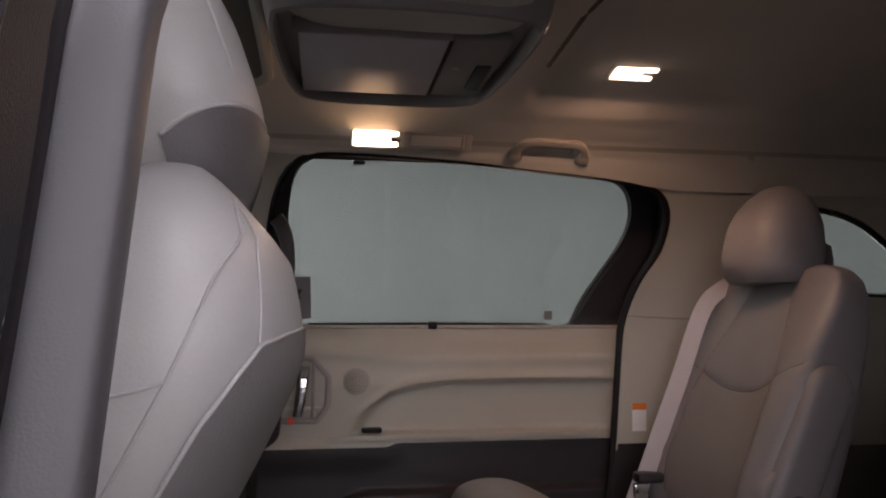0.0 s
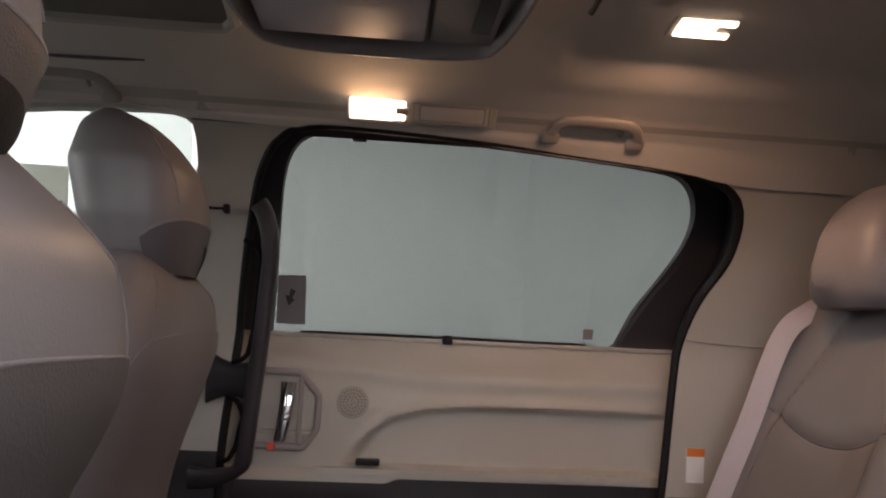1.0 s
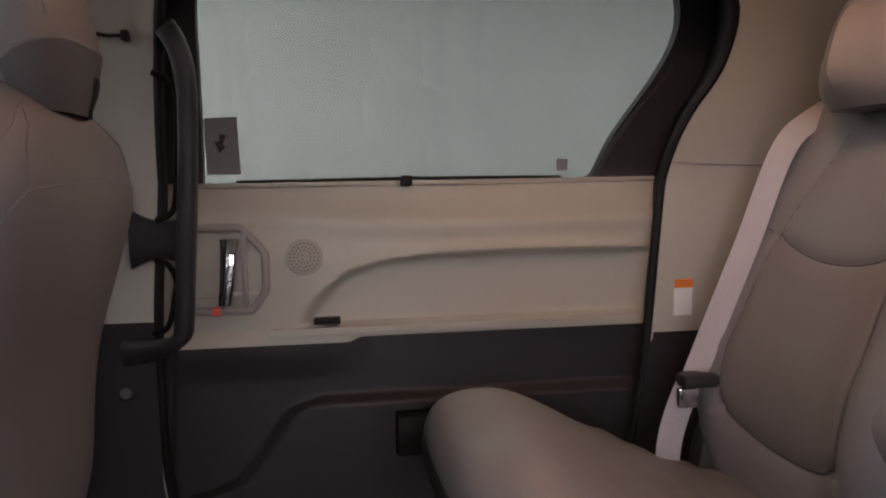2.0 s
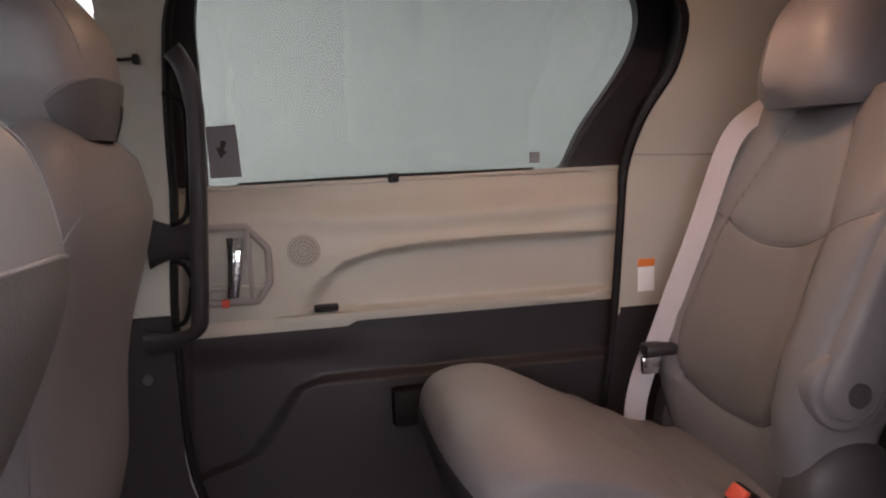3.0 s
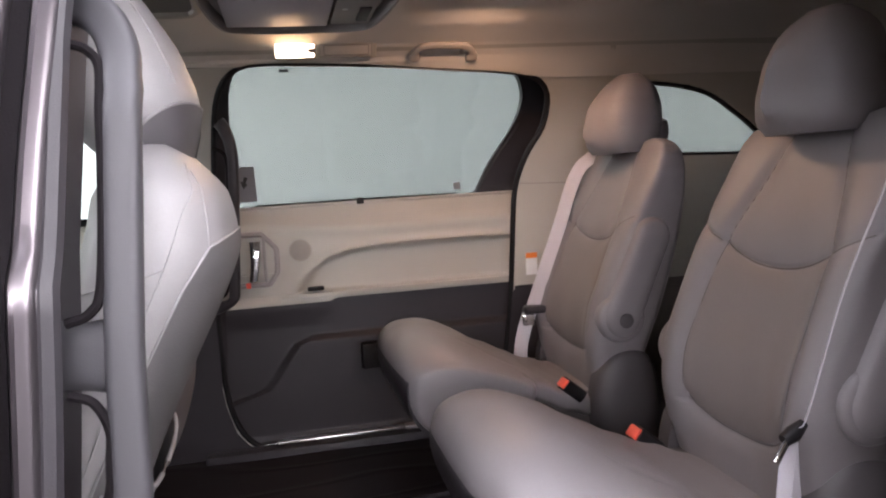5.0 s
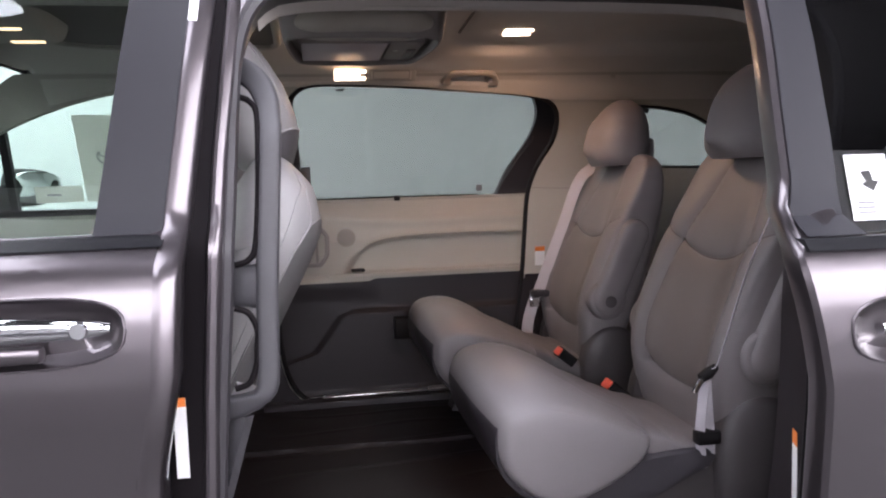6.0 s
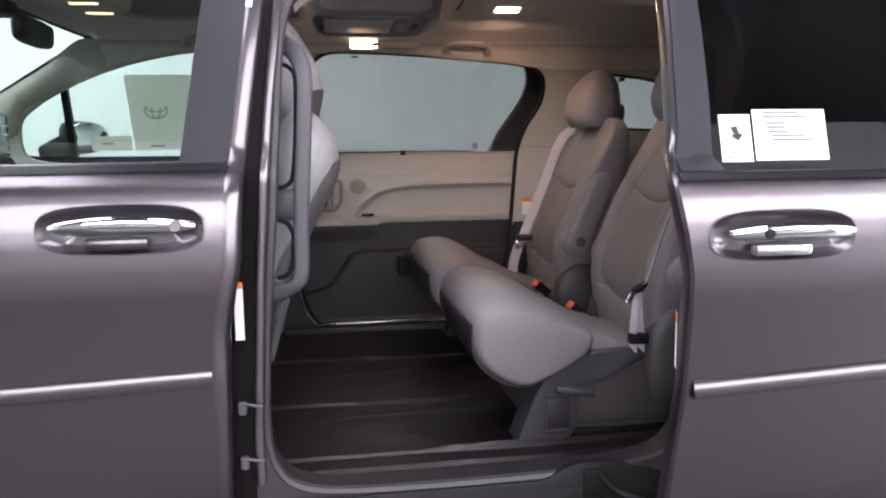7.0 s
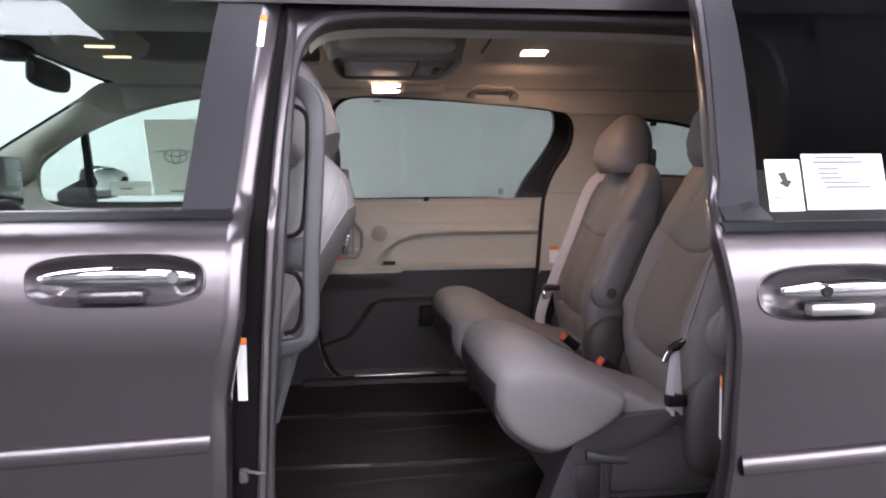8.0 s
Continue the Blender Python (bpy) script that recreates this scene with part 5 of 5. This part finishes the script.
bench = thing("rear_bench", "grey leather third-row bench in shade", "car seat", (1.85, YC, .36))
part("cushion", box(1.42, 1.95, .74, 1.90, .52, .66, .05, 4), LEATHER, bench)
part("backrest", loft([se_ring(Vector((1.90 + .22 * u, YC, .60 + .50 * u)), Vector((0, 1, 0)), Vector((1, 0, 0)), .58, .075, 4, 24) for u in np.linspace(0, 1, 8)]), LEATHER, bench)
part("base", box(1.48, 2.0, .76, 1.88, .353, .54, .03), DARK, bench)

# ---- belts ----


def strap(name, pts, width, parent, normal, label="", n=30):
    c = spline(pts, n)
    rows = []
    for i, p in enumerate(c):
        d = (c[min(i + 1, n - 1)] - c[max(i - 1, 0)]).normalized()
        s = Vector(normal).cross(d).normalized()
        up = s.cross(d).normalized()
        rows.append([p + s * width / 2 + up * .0008, p + s * width / 2 - up * .0008, p - s * width / 2 - up * .0008, p - s * width / 2 + up * .0008])
    return part(name, loft(rows), WEB, parent, label)


fb = thing("seat_belt", "pale grey seat belt hanging beside the far captain's chair", "seat belt", (.74, 1.95, .40), "second-row seat belts")
strap("webbing", [(1.17, 1.935, 1.12), (1.12, 1.93, 1.245), (1.04, 1.922, 1.266), (.955, 1.912, 1.232), (.895, 1.906, 1.178), (.832, 1.906, 1.02), (.785, 1.912, .90), (.736, 1.920, .770)], .042, fb, (.60, .78, -.18), "pale grey shoulder strap", 40)
strap("webbing", [(.730, 1.922, .765), (.708, 1.928, .70), (.695, 1.932, .631), (.700, 1.95, .50)], .044, fb, (.60, .78, -.1), "pale grey lap strap")
part("tongue", box(.700, .735, 1.898, 1.914, .722, .758, .004), CHROME, fb, "steel belt tongue")
part("tongue_grip", box(.705, .775, 1.888, 1.932, .758, .784, .009), DARK, fb, "dark plastic tongue grip")
nb = thing("seat_belt", "pale grey seat belt with black stop beside the near chair", "seat belt", (.74, .66, .40), "second-row seat belts")
strap("webbing", [(.925, .600, 1.330), (.892, .618, 1.235), (.853, .636, 1.120), (.803, .652, .985), (.748, .66, .81), (.728, .662, .780)], .024, nb, (.78, -.60, -.20), "pale grey shoulder strap")
for k, dx in ((0, -.012), (1, .014)):
    strap("webbing", [(.722, .668, .775), (.722 + dx * .6, .672 + .004 * k, .70), (.724 + dx, .675 + .006 * k, .640), (.727 + dx * .9, .677 + .006 * k, .598)], .022, nb, (.80, .6, -.1), "pale grey lap strap")
part("tongue", tube([(.716, .656, .778), (.700, .654, .762), (.686, .652, .742)], .0065, 8, flat=.5), CHROME, nb, "steel belt tongue")
part("tongue_grip", tube([(.704, .658, .772), (.722, .660, .780), (.742, .664, .792)], [.010, .013, .008], 10), BLACK, nb, "black plastic tongue grip")
part("belt_stop", box(.702, .756, .662, .692, .622, .652, .005), BLACK, nb, "black belt stop")


# ---- assist grips, lamps, console ----
def pillar_grip(yz, edge, wd, dp, q, label, mat, sweep):
    """A long moulded pillar handle: a flat spine with an upper and a lower opening and a wide bridge between them.
    yz gives its y by height, edge its rear edge; wd and dp are the spine's width and depth; q points to the wall."""
    t = thing("assist_grip", label, "grab handle", (edge(1.0) - .05, yz(.8), .80), "pillar grab handles")

    def ring(x0, x1, z, tilt=0., y_off=0., d=dp):
        c = Vector(((x0 + x1) / 2, yz(z) + q * y_off, z))
        return se_ring(c, Vector((1, 0, tilt)), Vector((0, 1, 0)), abs(x1 - x0) / 2, d / 2, 3.2, 24)
    rows = []
    for z in np.linspace(.880, 1.300, 30):
        rows.append(ring(edge(z) - wd, edge(z), z))
    # both ends sweep to the pillar
    e = edge(1.29) - wd / 2
    top, low = [], []
    arc = spline([(e - .001, 0, 1.300)] + [(e - a, 0, z) for a, z in sweep], 14)
    for k in range(1, 14):
        a = k / 13
        c = Vector((arc[k].x, yz(arc[k].z) + q * .030 * a * a, arc[k].z))
        d = (arc[min(k + 1, 13)] - arc[k - 1]).normalized()
        top.append(se_ring(c, Vector((d.z, 0, -d.x)), Vector((0, 1, 0)), wd / 2 * (1 + (.35 if mat is GRIP else .15) * a), dp / 2, 3.2, 24))
    for k in range(1, 10):
        a = k / 9
        e = edge(.875)
        c = Vector((e - wd / 2 - .11 * a ** 1.4, yz(.82) + q * .03 * a * a, .875 - .034 * math.sin(a * 1.57)))
        dirn = Vector((-math.sin(a * 1.5), 0, -math.cos(a * 1.5)))
        low.append(se_ring(c, Vector((-dirn.z, 0, dirn.x)), Vector((0, 1, 0)), wd / 2 * (1 + .35 * a), dp / 2, 3.2, 24))
    part("bar", loft(low[::-1] + rows + top), mat, t, "long moulded grip bar")
    xe = edge(1.04)
    part("bridge", loft([se_ring(Vector((xe - .010 - u * .105, yz(1.045) + q * .03 * u, 1.040 + .004 * u)), Vector((0, 0, 1)), Vector((0, 1, 0)), .034 + .016 * abs(2 * u - .9) ** 2, dp / 2 * .94, 3, 18) for u in np.linspace(0, 1, 9)]), mat, t, "wide grip bridge")
    for z0, z1 in ((1.082, 1.345 if mat is GRIP else 1.315), (.884, 1.004)):
        lp = spline([(edge(z1) - wd - .034, 0, z1 + .006), (edge(z1) - wd - .012, 0, z1 - .004), (edge(z1) - wd, 0, z1 - .032), (edge((z0 + z1) / 2) - wd, 0, (z0 + z1) / 2), (edge(z0) - wd, 0, z0 + .03), (edge(z0) - wd - .012, 0, z0 + .004), (edge(z0) - wd - .034, 0, z0 - .004)], 40)
        part("opening_shade", tube([Vector((p.x + .001, yz(p.z) - q * dp * .26, p.z)) for p in lp], .0050, 8), JAMB_BLACK, t, "black tube for the shadow around the finger opening")
    if mat is GRIP:
        part("foot", loft([[Vector((x, yz(z) + q * d, z)) for x, d in ((edge(.85) - .125, .035), (edge(.85) - .052 - .30 * (.83 - z), .0), (edge(.85) - .040 - .30 * (.83 - z), .012), (edge(.85) - .125, .05))] for z in np.linspace(.69, .83, 6)]), mat, t, "moulded lower pillar cover")
    return t


pillar_grip(interp([.70, .85, 1.07, 1.28, 1.41], [.448, .450, .458, .480, .560]), interp([.85, .90, 1.04, 1.18, 1.31, 1.35], [-.152, -.146, -.142, -.133, -.125, -.130]), .036, .034, 1, "grey moulded grab handle on the doorway pillar", GRIP, [(.004, 1.340), (.020, 1.377), (.048, 1.400), (.085, 1.412)])
pillar_grip(interp([.80, 1.07, 1.25, 1.41], [2.02, 2.005, 1.985, 1.955]), interp([.85, .92, 1.15, 1.29, 1.35], [-.152, -.145, -.127, -.118, -.124]), .033, .040, 1, "dark moulded grab handle on the far pillar", DARK, [(.003, 1.330), (.011, 1.362), (.022, 1.385), (.032, 1.398)])


def roof_grip(x0, x1, z, label, y):
    """A folding handle; z is the height of its feet."""
    t = thing("roof_grip", label, "grab handle", ((x0 + x1) / 2, y, z), "roof grab handles")
    up, out_ = Vector((0, -.77, .64)), Vector((0, -.64, -.77))
    way = [(x0 + .016, -.012, .004), (x0 + .017, .008, .008), (x0 + .026, .026, .011), (x0 + .046, .0345, .0125), ((x0 + x1) / 2, .0355, .013), (x1 - .046, .0325, .0125), (x1 - .026, .022, .011), (x1 - .017, .004, .008), (x1 - .016, -.016, .004)]
    sp = spline([Vector((x, y, z)) + up * a + out_ * c for x, a, c in way], 44)
    rings = []
    for i, p in enumerate(sp):
        d = (sp[min(i + 1, len(sp) - 1)] - sp[max(i - 1, 0)]).normalized()
        n_ = d.cross(out_).normalized()
        k = abs(2 * i / 43 - 1)
        rings.append(se_ring(p, n_, n_.cross(d).normalized(), .0105 + .008 * smooth(.72, 1, k), .0070, 3.5, 16))
    part("bar", loft(rings), GRIP_BEIGE, t, "beige grip bar")
    for x, dz in ((x0 + .016, 0), (x1 - .016, -.004)):
        c0 = Vector((x, y, z)) + up * (-.012 + dz)
        foot = [se_ring(c0 + out_ * e, Vector((1, 0, 0)), up, .0185 * g, .0145 * g, 3.5, 20) for e, g in ((-.010, 1), (.005, 1), (.010, .93), (.0125, .75), (.013, .3))]
        part("foot", loft(foot), GRIP_BEIGE, t)
    part("coat_hook", tube(spline([(x1 - .050, y + .004, z + .004), (x1 - .050, y - .006, z - .002), (x1 - .050, y - .014, z + .001), (x1 - .050, y - .016, z + .008)], 10), .0045, 8), GRIP_BEIGE, t)
    return t


roof_grip(.388, .592, 1.561, "beige folding grab handle over the far window", y_in(1.561))
roof_grip(-.63, -.415, 1.580, "beige folding grab handle over the far front window", 1.852)

# dome lamp above the far window
dl = thing("dome_lamp", "lit warm dome lamp with beige bezel on the roof rail", "interior lamp", (.14, 1.85, 1.57))
a0, a1 = Vector((.012, 1.862, 1.560)), Vector((.012, 1.835, 1.592))
up_ = (a1 - a0).normalized()
nn_ = Vector((1, 0, 0)).cross(up_).normalized()
if nn_.y > 0:
    nn_ = -nn_
mid_ = (a0 + a1) / 2


def slab(x0, x1, h0, h1, d0, d1, bevel=.003):
    """A small block on the slanted roof rail."""
    bm = box(x0, x1, d0, d1, h0, h1, bevel)
    for v in bm.verts:
        x, d, h = v.co
        v.co = Vector((x, mid_.y, mid_.z)) + up_ * h + nn_ * d
    return bm


part("bezel", slab(.006, .292, -.029, .027, -.006, .006), CREAM, dl, "beige lamp bezel")
part("lens", slab(.012, .098, -.021, .021, .004, .011), LENS, dl, "glowing warm lens")
for h in (-.015, .012):
    part("lens_tip", slab(.098, .116, h - .005, h + .006, .004, .010, .002), LENS, dl)
part("switch", slab(.099, .122, -.008, .005, .004, .010, .002), HARD_GREY, dl)
part("vent_panel", slab(.130, .280, -.021, .019, .005, .009), HEADLINER, dl, "beige microphone panel")
part("vent_inset", slab(.146, .266, -.0135, .0120, .0085, .0098, .001), HEADLINER, dl, "finely perforated inset")
for x in (.144, .268):
    part("vent_rib", slab(x - .0012, x + .0012, -.016, .0145, .0085, .0108, .0005), GRIP_BEIGE, dl)
for h in (-.0160, .0145):
    part("vent_rib", slab(.143, .269, h - .0012, h + .0012, .0085, .0108, .0005), GRIP_BEIGE, dl)
for k in range(4):
    part("panel_edge", slab(.130 if k < 3 else .276, .280 if k != 2 else .134, *((-.021, -.018) if k == 0 else (.016, .019) if k == 1 else (-.021, .019)), .008, .0105, .001), CREAM, dl)
lamp("dome_glow", "AREA", tuple(Vector((.055, mid_.y, mid_.z)) + nn_ * .016), .5, (1.0, .62, .32), .085, .04, tuple(Vector((.055, mid_.y, mid_.z)) + nn_ * .5 + up_ * .15))

cl = thing("reading_lamp", "lit warm reading lamp flush in the headliner", "interior lamp", (.58, 1.575, 1.66))
zc = ceiling_z(.58, 1.575)


def on_roof(bm):
    """Lays a small lamp piece along the slope of the headliner."""
    for v in bm.verts:
        v.co.z -= .167 * (v.co.y - 1.575)
    return bm


part("bezel", on_roof(box(.528, .636, 1.540, 1.610, zc - .002, zc + .006, .0015)), HEADLINER, cl, "beige lamp bezel")
part("lens", on_roof(box(.538, .600, 1.552, 1.598, zc - .007, zc - .001, .003, 3)), LENS, cl, "glowing warm lens")
for y in (1.557, 1.592):
    part("lens_tip", on_roof(box(.598, .628, y - .006, y + .006, zc - .006, zc - .001, .002)), LENS, cl)
lamp("reading_glow", "AREA", (.57, 1.575, zc - .022), 3.3, (1.0, .62, .38), .07, .05, (.57, 1.575, .5))

# overhead unit with a folded screen
oc = thing("overhead_console", "grey and beige overhead unit with folded screen", "overhead console", (.06, 1.42, 1.66))
base = rounded([(-.120, 1.06), (.245, 1.06), (.268, 1.15), (.250, 1.44), (.212, 1.520), (-.082, 1.520), (-.120, 1.44), (-.140, 1.15)], 3)
ctr = Vector((.062, 1.29, 0))
part("tray", loft([[Vector((ctr.x + (p.x - ctr.x) * k, ctr.y + (p.y - ctr.y) * k, z)) for p in base] for k, z in ((1.10, 1.668), (1.07, 1.635), (1.03, 1.590), (1.0, 1.562), (.975, 1.551), (.945, 1.550), (.925, 1.558), (.92, 1.578))]), TRAY, oc, "grey moulded tray")
part("front_bulge", loft([se_ring(Vector((x, 1.115, 1.590)), Vector((0, 1, 0)), Vector((0, 0, 1)), .066 * (1 - abs((x - .062) / .19) ** 6) + .01, .032 * (1 - abs((x - .062) / .19) ** 6) + .004, 2.5, 20) for x in np.linspace(-.118, .242, 16)]), CREAM, oc, "beige rounded hinge cover")
part("screen_lid", box(-.092, .130, 1.188, 1.456, 1.556, 1.580, .004), LID, oc, "grey folded screen lid")
part("lid_edge", box(-.100, .134, 1.178, 1.186, 1.556, 1.580, .002), HARD_GREY, oc)
part("control_panel", box(.136, .226, 1.19, 1.462, 1.560, 1.580, .005), TRAY, oc)
part("finger_slot", box(.190, .216, 1.29, 1.415, 1.556, 1.566, .004), DARK, oc)
part("catch", disc((.160, 1.31, 1.563), (0, 0, -1), .007, .004, 14), BRUSHED, oc)

# front of the cabin
ml = thing("map_lamp", "lit warm map lamps in the front roof console", "interior lamp", (-.80, YC, 1.62))
zf = ceiling_z(-.80, YC)
part("housing", loft([se_ring(Vector((-.82, YC, zf + a)), Vector((1, 0, 0)), Vector((0, 1, 0)), .125 * g, .150 * g, 4, 40) for a, g in ((.004, 1), (-.030, .98), (-.050, .93), (-.060, .86), (-.063, .76))]), HEADLINER, ml, "grey-beige roof console")
for y in (YC - .085, YC + .085):
    part("lens", box(-.842, -.760, y - .010, y + .010, zf - .067, zf - .058, .003), MAP_LENS, ml, "glowing warm lens")
mr = thing("rear_view_mirror", "black interior mirror on a stalk", "mirror", (-.98, YC, 1.53))
part("housing", loft([se_ring(Vector((-.985 + .02 * abs(y - YC) * 4, y, 1.528)), Vector((1, 0, .2)), Vector((0, 0, 1)), .022 * k, .040 * k, 3, 16) for y, k in ((YC - .135, .5), (YC - .122, .9), (YC - .06, 1), (YC + .06, 1), (YC + .122, .9), (YC + .135, .5))]), BLACK, mr)
part("stalk", tube([(-.99, YC, 1.545), (-1.03, YC, 1.585), (-1.06, YC, 1.60)], .014, 10), BLACK, mr)
part("sensor_box", box(-1.13, -1.03, YC - .06, YC + .06, 1.575, 1.625, .015), BLACK, mr)
ds = thing("dashboard", "dark grey dashboard with raised centre screen", "dashboard", (-1.35, YC, .8))
part("top_pad", grid(lambda u, v: Vector((-1.62 + .50 * u, .53 + 1.58 * v, 1.055 + .045 * math.sin(math.pi * (.25 + .6 * u)) - .14 * smooth(.8, 1, u))), 16, 24), DARK, ds, "dark padded dash top")
part("lower_dash", box(-1.62, -1.18, .54, 2.10, .55, 1.0, .05), DARK, ds)
part("screen", box(-1.20, -1.165, YC - .06, YC + .255, 1.09, 1.295, .012), GLOSS_BLACK, ds, "black centre screen")
for i in range(5):
    part("screen_button", box(-1.165, -1.162, YC + .222, YC + .238, 1.13 + .030 * i, 1.135 + .030 * i), PAPER, ds)
part("cluster_hood", box(-1.35, -1.15, .72, 1.14, 1.05, 1.16, .05, 4), DARK, ds, "dark instrument hood")
part("centre_console", box(-1.2, -.35, YC - .13, YC + .13, .45, .80, .04), DARK, ds)
sw = thing("steering_wheel", "dark leather steering wheel", "steering wheel", (-1.0, .93, .95))
ring = []
for k in range(40):
    a = 2 * math.pi * k / 40
    ring.append((-1.02 + .07 * math.sin(a), .93 + .18 * math.cos(a), .98 + .165 * math.sin(a)))
part("rim", tube(ring, .014, 10, closed=True, up=(1, 0, 0)), BLACK, sw)
part("hub", box(-1.06, -1.0, .86, 1.0, .92, 1.04, .02), BLACK, sw)
part("column", tube([(-1.03, .93, .97), (-1.25, .93, .88)], .04, 12), BLACK, sw)
dm = thing("door_mirror", "black and grey outside mirror beyond the front window", "mirror", (-1.2, 2.45, 1.18))
m0, m1 = Vector((-1.232, 2.395, 1.226)), Vector((-1.126, 2.650, 1.226))
ax_ = (m1 - m0).normalized()
nr_ = Vector((ax_.y, -ax_.x, 0))
part("housing", loft([se_ring(m0 + ax_ * (-.012 + .284 * u) - nr_ * (.012 + .050 * math.sin(math.pi * u)), nr_, Vector((0, 0, 1)), .012 + .05 * math.sin(math.pi * u) ** .7, .030 + .048 * math.sin(math.pi * u) ** .45, 2.8, 20) for u in np.linspace(0, 1, 14)]), BLACK, dm, "black mirror housing")
part("mirror_glass", loft([se_ring((m0 + m1) / 2 + nr_ * d, ax_, Vector((0, 0, 1)), .124 * g, .064 * g, 3.4, 28) for d, g in ((-.004, 1), (.003, 1), (.004, .97))]), MIRROR, dm, "pale reflecting mirror glass")
part("stalk", loft([se_ring(Vector((-1.30 + .07 * u, 2.27 + .13 * u, 1.165 + .030 * u)), Vector((.7, .5, 0)), Vector((0, 0, 1)), .022, .024 + .036 * u, 2.8, 16) for u in np.linspace(0, 1, 6)]), BLACK, dm, "black mirror foot")
# price sheet on the far front window, seen from behind
ps = thing("window_sheet", "white printed price sheet stuck inside the far front window", "paper sheet", (-.8, 2.22, 1.17))
part("sheet", plate([(-.905, 1.165), (-.62, 1.165), (-.60, 1.475), (-.915, 1.475)], lambda z: y_far(z) - .024, .0012), THIN_PAPER, ps)
for rx, rz in ((.047, .035), (.018, .034), (.040, .014)):
    part("emblem", tube([(-.802 + rx * math.cos(2 * math.pi * k / 28), y_far(1.33) - .027, 1.332 + (.008 if rz < .02 else 0) + rz * math.sin(2 * math.pi * k / 28)) for k in range(28)], .0022, 6, closed=True), PRINT, ps, "plain grey oval print")
part("print_bar", box(-.84, -.78, y_far(1.19) - .026, y_far(1.19) - .0245, 1.178, 1.186), PRINT, ps)
sh = thing("window_label", "small white label on the far front window", "label", (-1.03, 2.22, 1.15))
part("sheet", plate([(-1.08, 1.165), (-.915, 1.165), (-.915, 1.225), (-1.08, 1.225)], lambda z: y_far(z) - .024, .0012), THIN_PAPER, sh)
part("print_bar", box(-1.04, -.99, y_far(1.2) - .027, y_far(1.2) - .0245, 1.19, 1.198), PRINT, sh)

# ---- labels ----
def wl(name, label, x0, x1, z0, z1, yf, lean=0.):
    t = thing(name, label, "label", ((x0 + x1) / 2, yf((z0 + z1) / 2), z0), "labels")
    part("sheet", plate([(x0 + lean, z0), (x1 + lean, z0), (x1, z1), (x0, z1)], yf, .0012), PAPER, t)
    return t


y_st = lambda z: y_pane(z) - SL + .003
la = wl("window_label", "white window label with a black arrow on dark glass", .683, .751, 1.126, 1.221, y_st)
part("arrow", plate([(.705, 1.196), (.720, 1.198), (.724, 1.182), (.732, 1.182), (.722, 1.168), (.705, 1.178), (.713, 1.182)], lambda z: y_st(z) - .0016, .001), INK, la, "black arrow print")
for k in range(3):
    part("print_bar", plate([(.693, 1.150 - .007 * k), (.720, 1.150 - .007 * k), (.720, 1.153 - .007 * k), (.693, 1.153 - .007 * k)], lambda z: y_st(z) - .0014, .001), PRINT, la)
lb = wl("window_label", "large white printed label on dark privacy glass", .757, .919, 1.128, 1.231, y_st)
for k, (x0, x1) in enumerate(((.782, .862), (.777, .877), (.785, .827), (.787, .827), (.789, .832), (.795, .867), (.797, .887))):
    z = 1.222 - .0085 * k - (.004 if k > 1 else 0)
    part("print_bar", plate([(x0, z), (x1, z), (x1, z + .0048), (x0, z + .0048)], lambda q: y_st(q) - .0014, .001), PRINT, lb)
lc = wl("door_jamb_label", "white label with orange head on the black door jamb", -.309, -.290, .752, .878, lambda z: y_jamb(z) - .006)
part("orange_head", plate([(-.309, .866), (-.290, .866), (-.290, .880), (-.309, .880)], lambda z: y_jamb(z) - .0075, .001), ORANGE, lc)
ld = thing("door_edge_label", "white label with orange head high on the front door's edge", "label", (-.255, .50, 1.47), "labels")
hem_strip = lambda z: [Vector((rear_edge(-.315, z)[0] + a, y_out(z) + b - .0014, z)) for a, b in ((-.002, 0), (.003, .0006), (.008, .0030), (.0115, .0055))]
part("sheet", loft([hem_strip(z) for z in np.linspace(1.468, 1.5235, 6)], False, False), PAPER, ld)
part("orange_head", loft([hem_strip(z) for z in np.linspace(1.524, 1.538, 3)], False, False), ORANGE, ld)
le = wl("pillar_label", "white warning label with orange head on cream trim", .778, .818, .855, .930, lambda z: y_in(z) - .003)
part("orange_head", plate([(.778, .912), (.818, .912), (.818, .930), (.778, .930)], lambda z: y_in(z) - .0045, .001), ORANGE, le)
lf = thing("door_edge_label", "white label with orange head on the sliding door's end", "label", (.585, .20, .70), "labels")
part("sheet", loft([[Vector((.5935, .1810, z)), Vector((.6015, .2030, z)), Vector((.6022, .2027, z)), Vector((.5942, .1807, z))] for z in (.705, .800)]), PAPER, lf)
part("orange_head", loft([[Vector((.5935, .1810, z)), Vector((.6015, .2030, z)), Vector((.6022, .2027, z)), Vector((.5942, .1807, z))] for z in (.8005, .822)]), ORANGE, lf)
# belt height adjuster and hanging tongue clip on the far pillar
ba = thing("belt_anchor", "cream belt height adjuster with a dark clip", "belt anchor", (-.26, 2.0, 1.38))
part("cover", patch(-.291, -.225, 1.386, 1.462, lambda z: y_in(z) - .0035 + .002 * smooth(1.44, 1.462, z), 4, 8, depth=.012), CREAM, ba)
part("clip", box(-.238, -.226, y_in(1.385) - .022, y_in(1.385), 1.376, 1.394, .003), BLACK, ba)
part("cord", tube(spline([(-.29, y_in(1.385) - .016, 1.392), (-.262, y_in(1.385) - .02, 1.384), (-.235, y_in(1.385) - .018, 1.385)], 10), .003, 6), BLACK, ba)
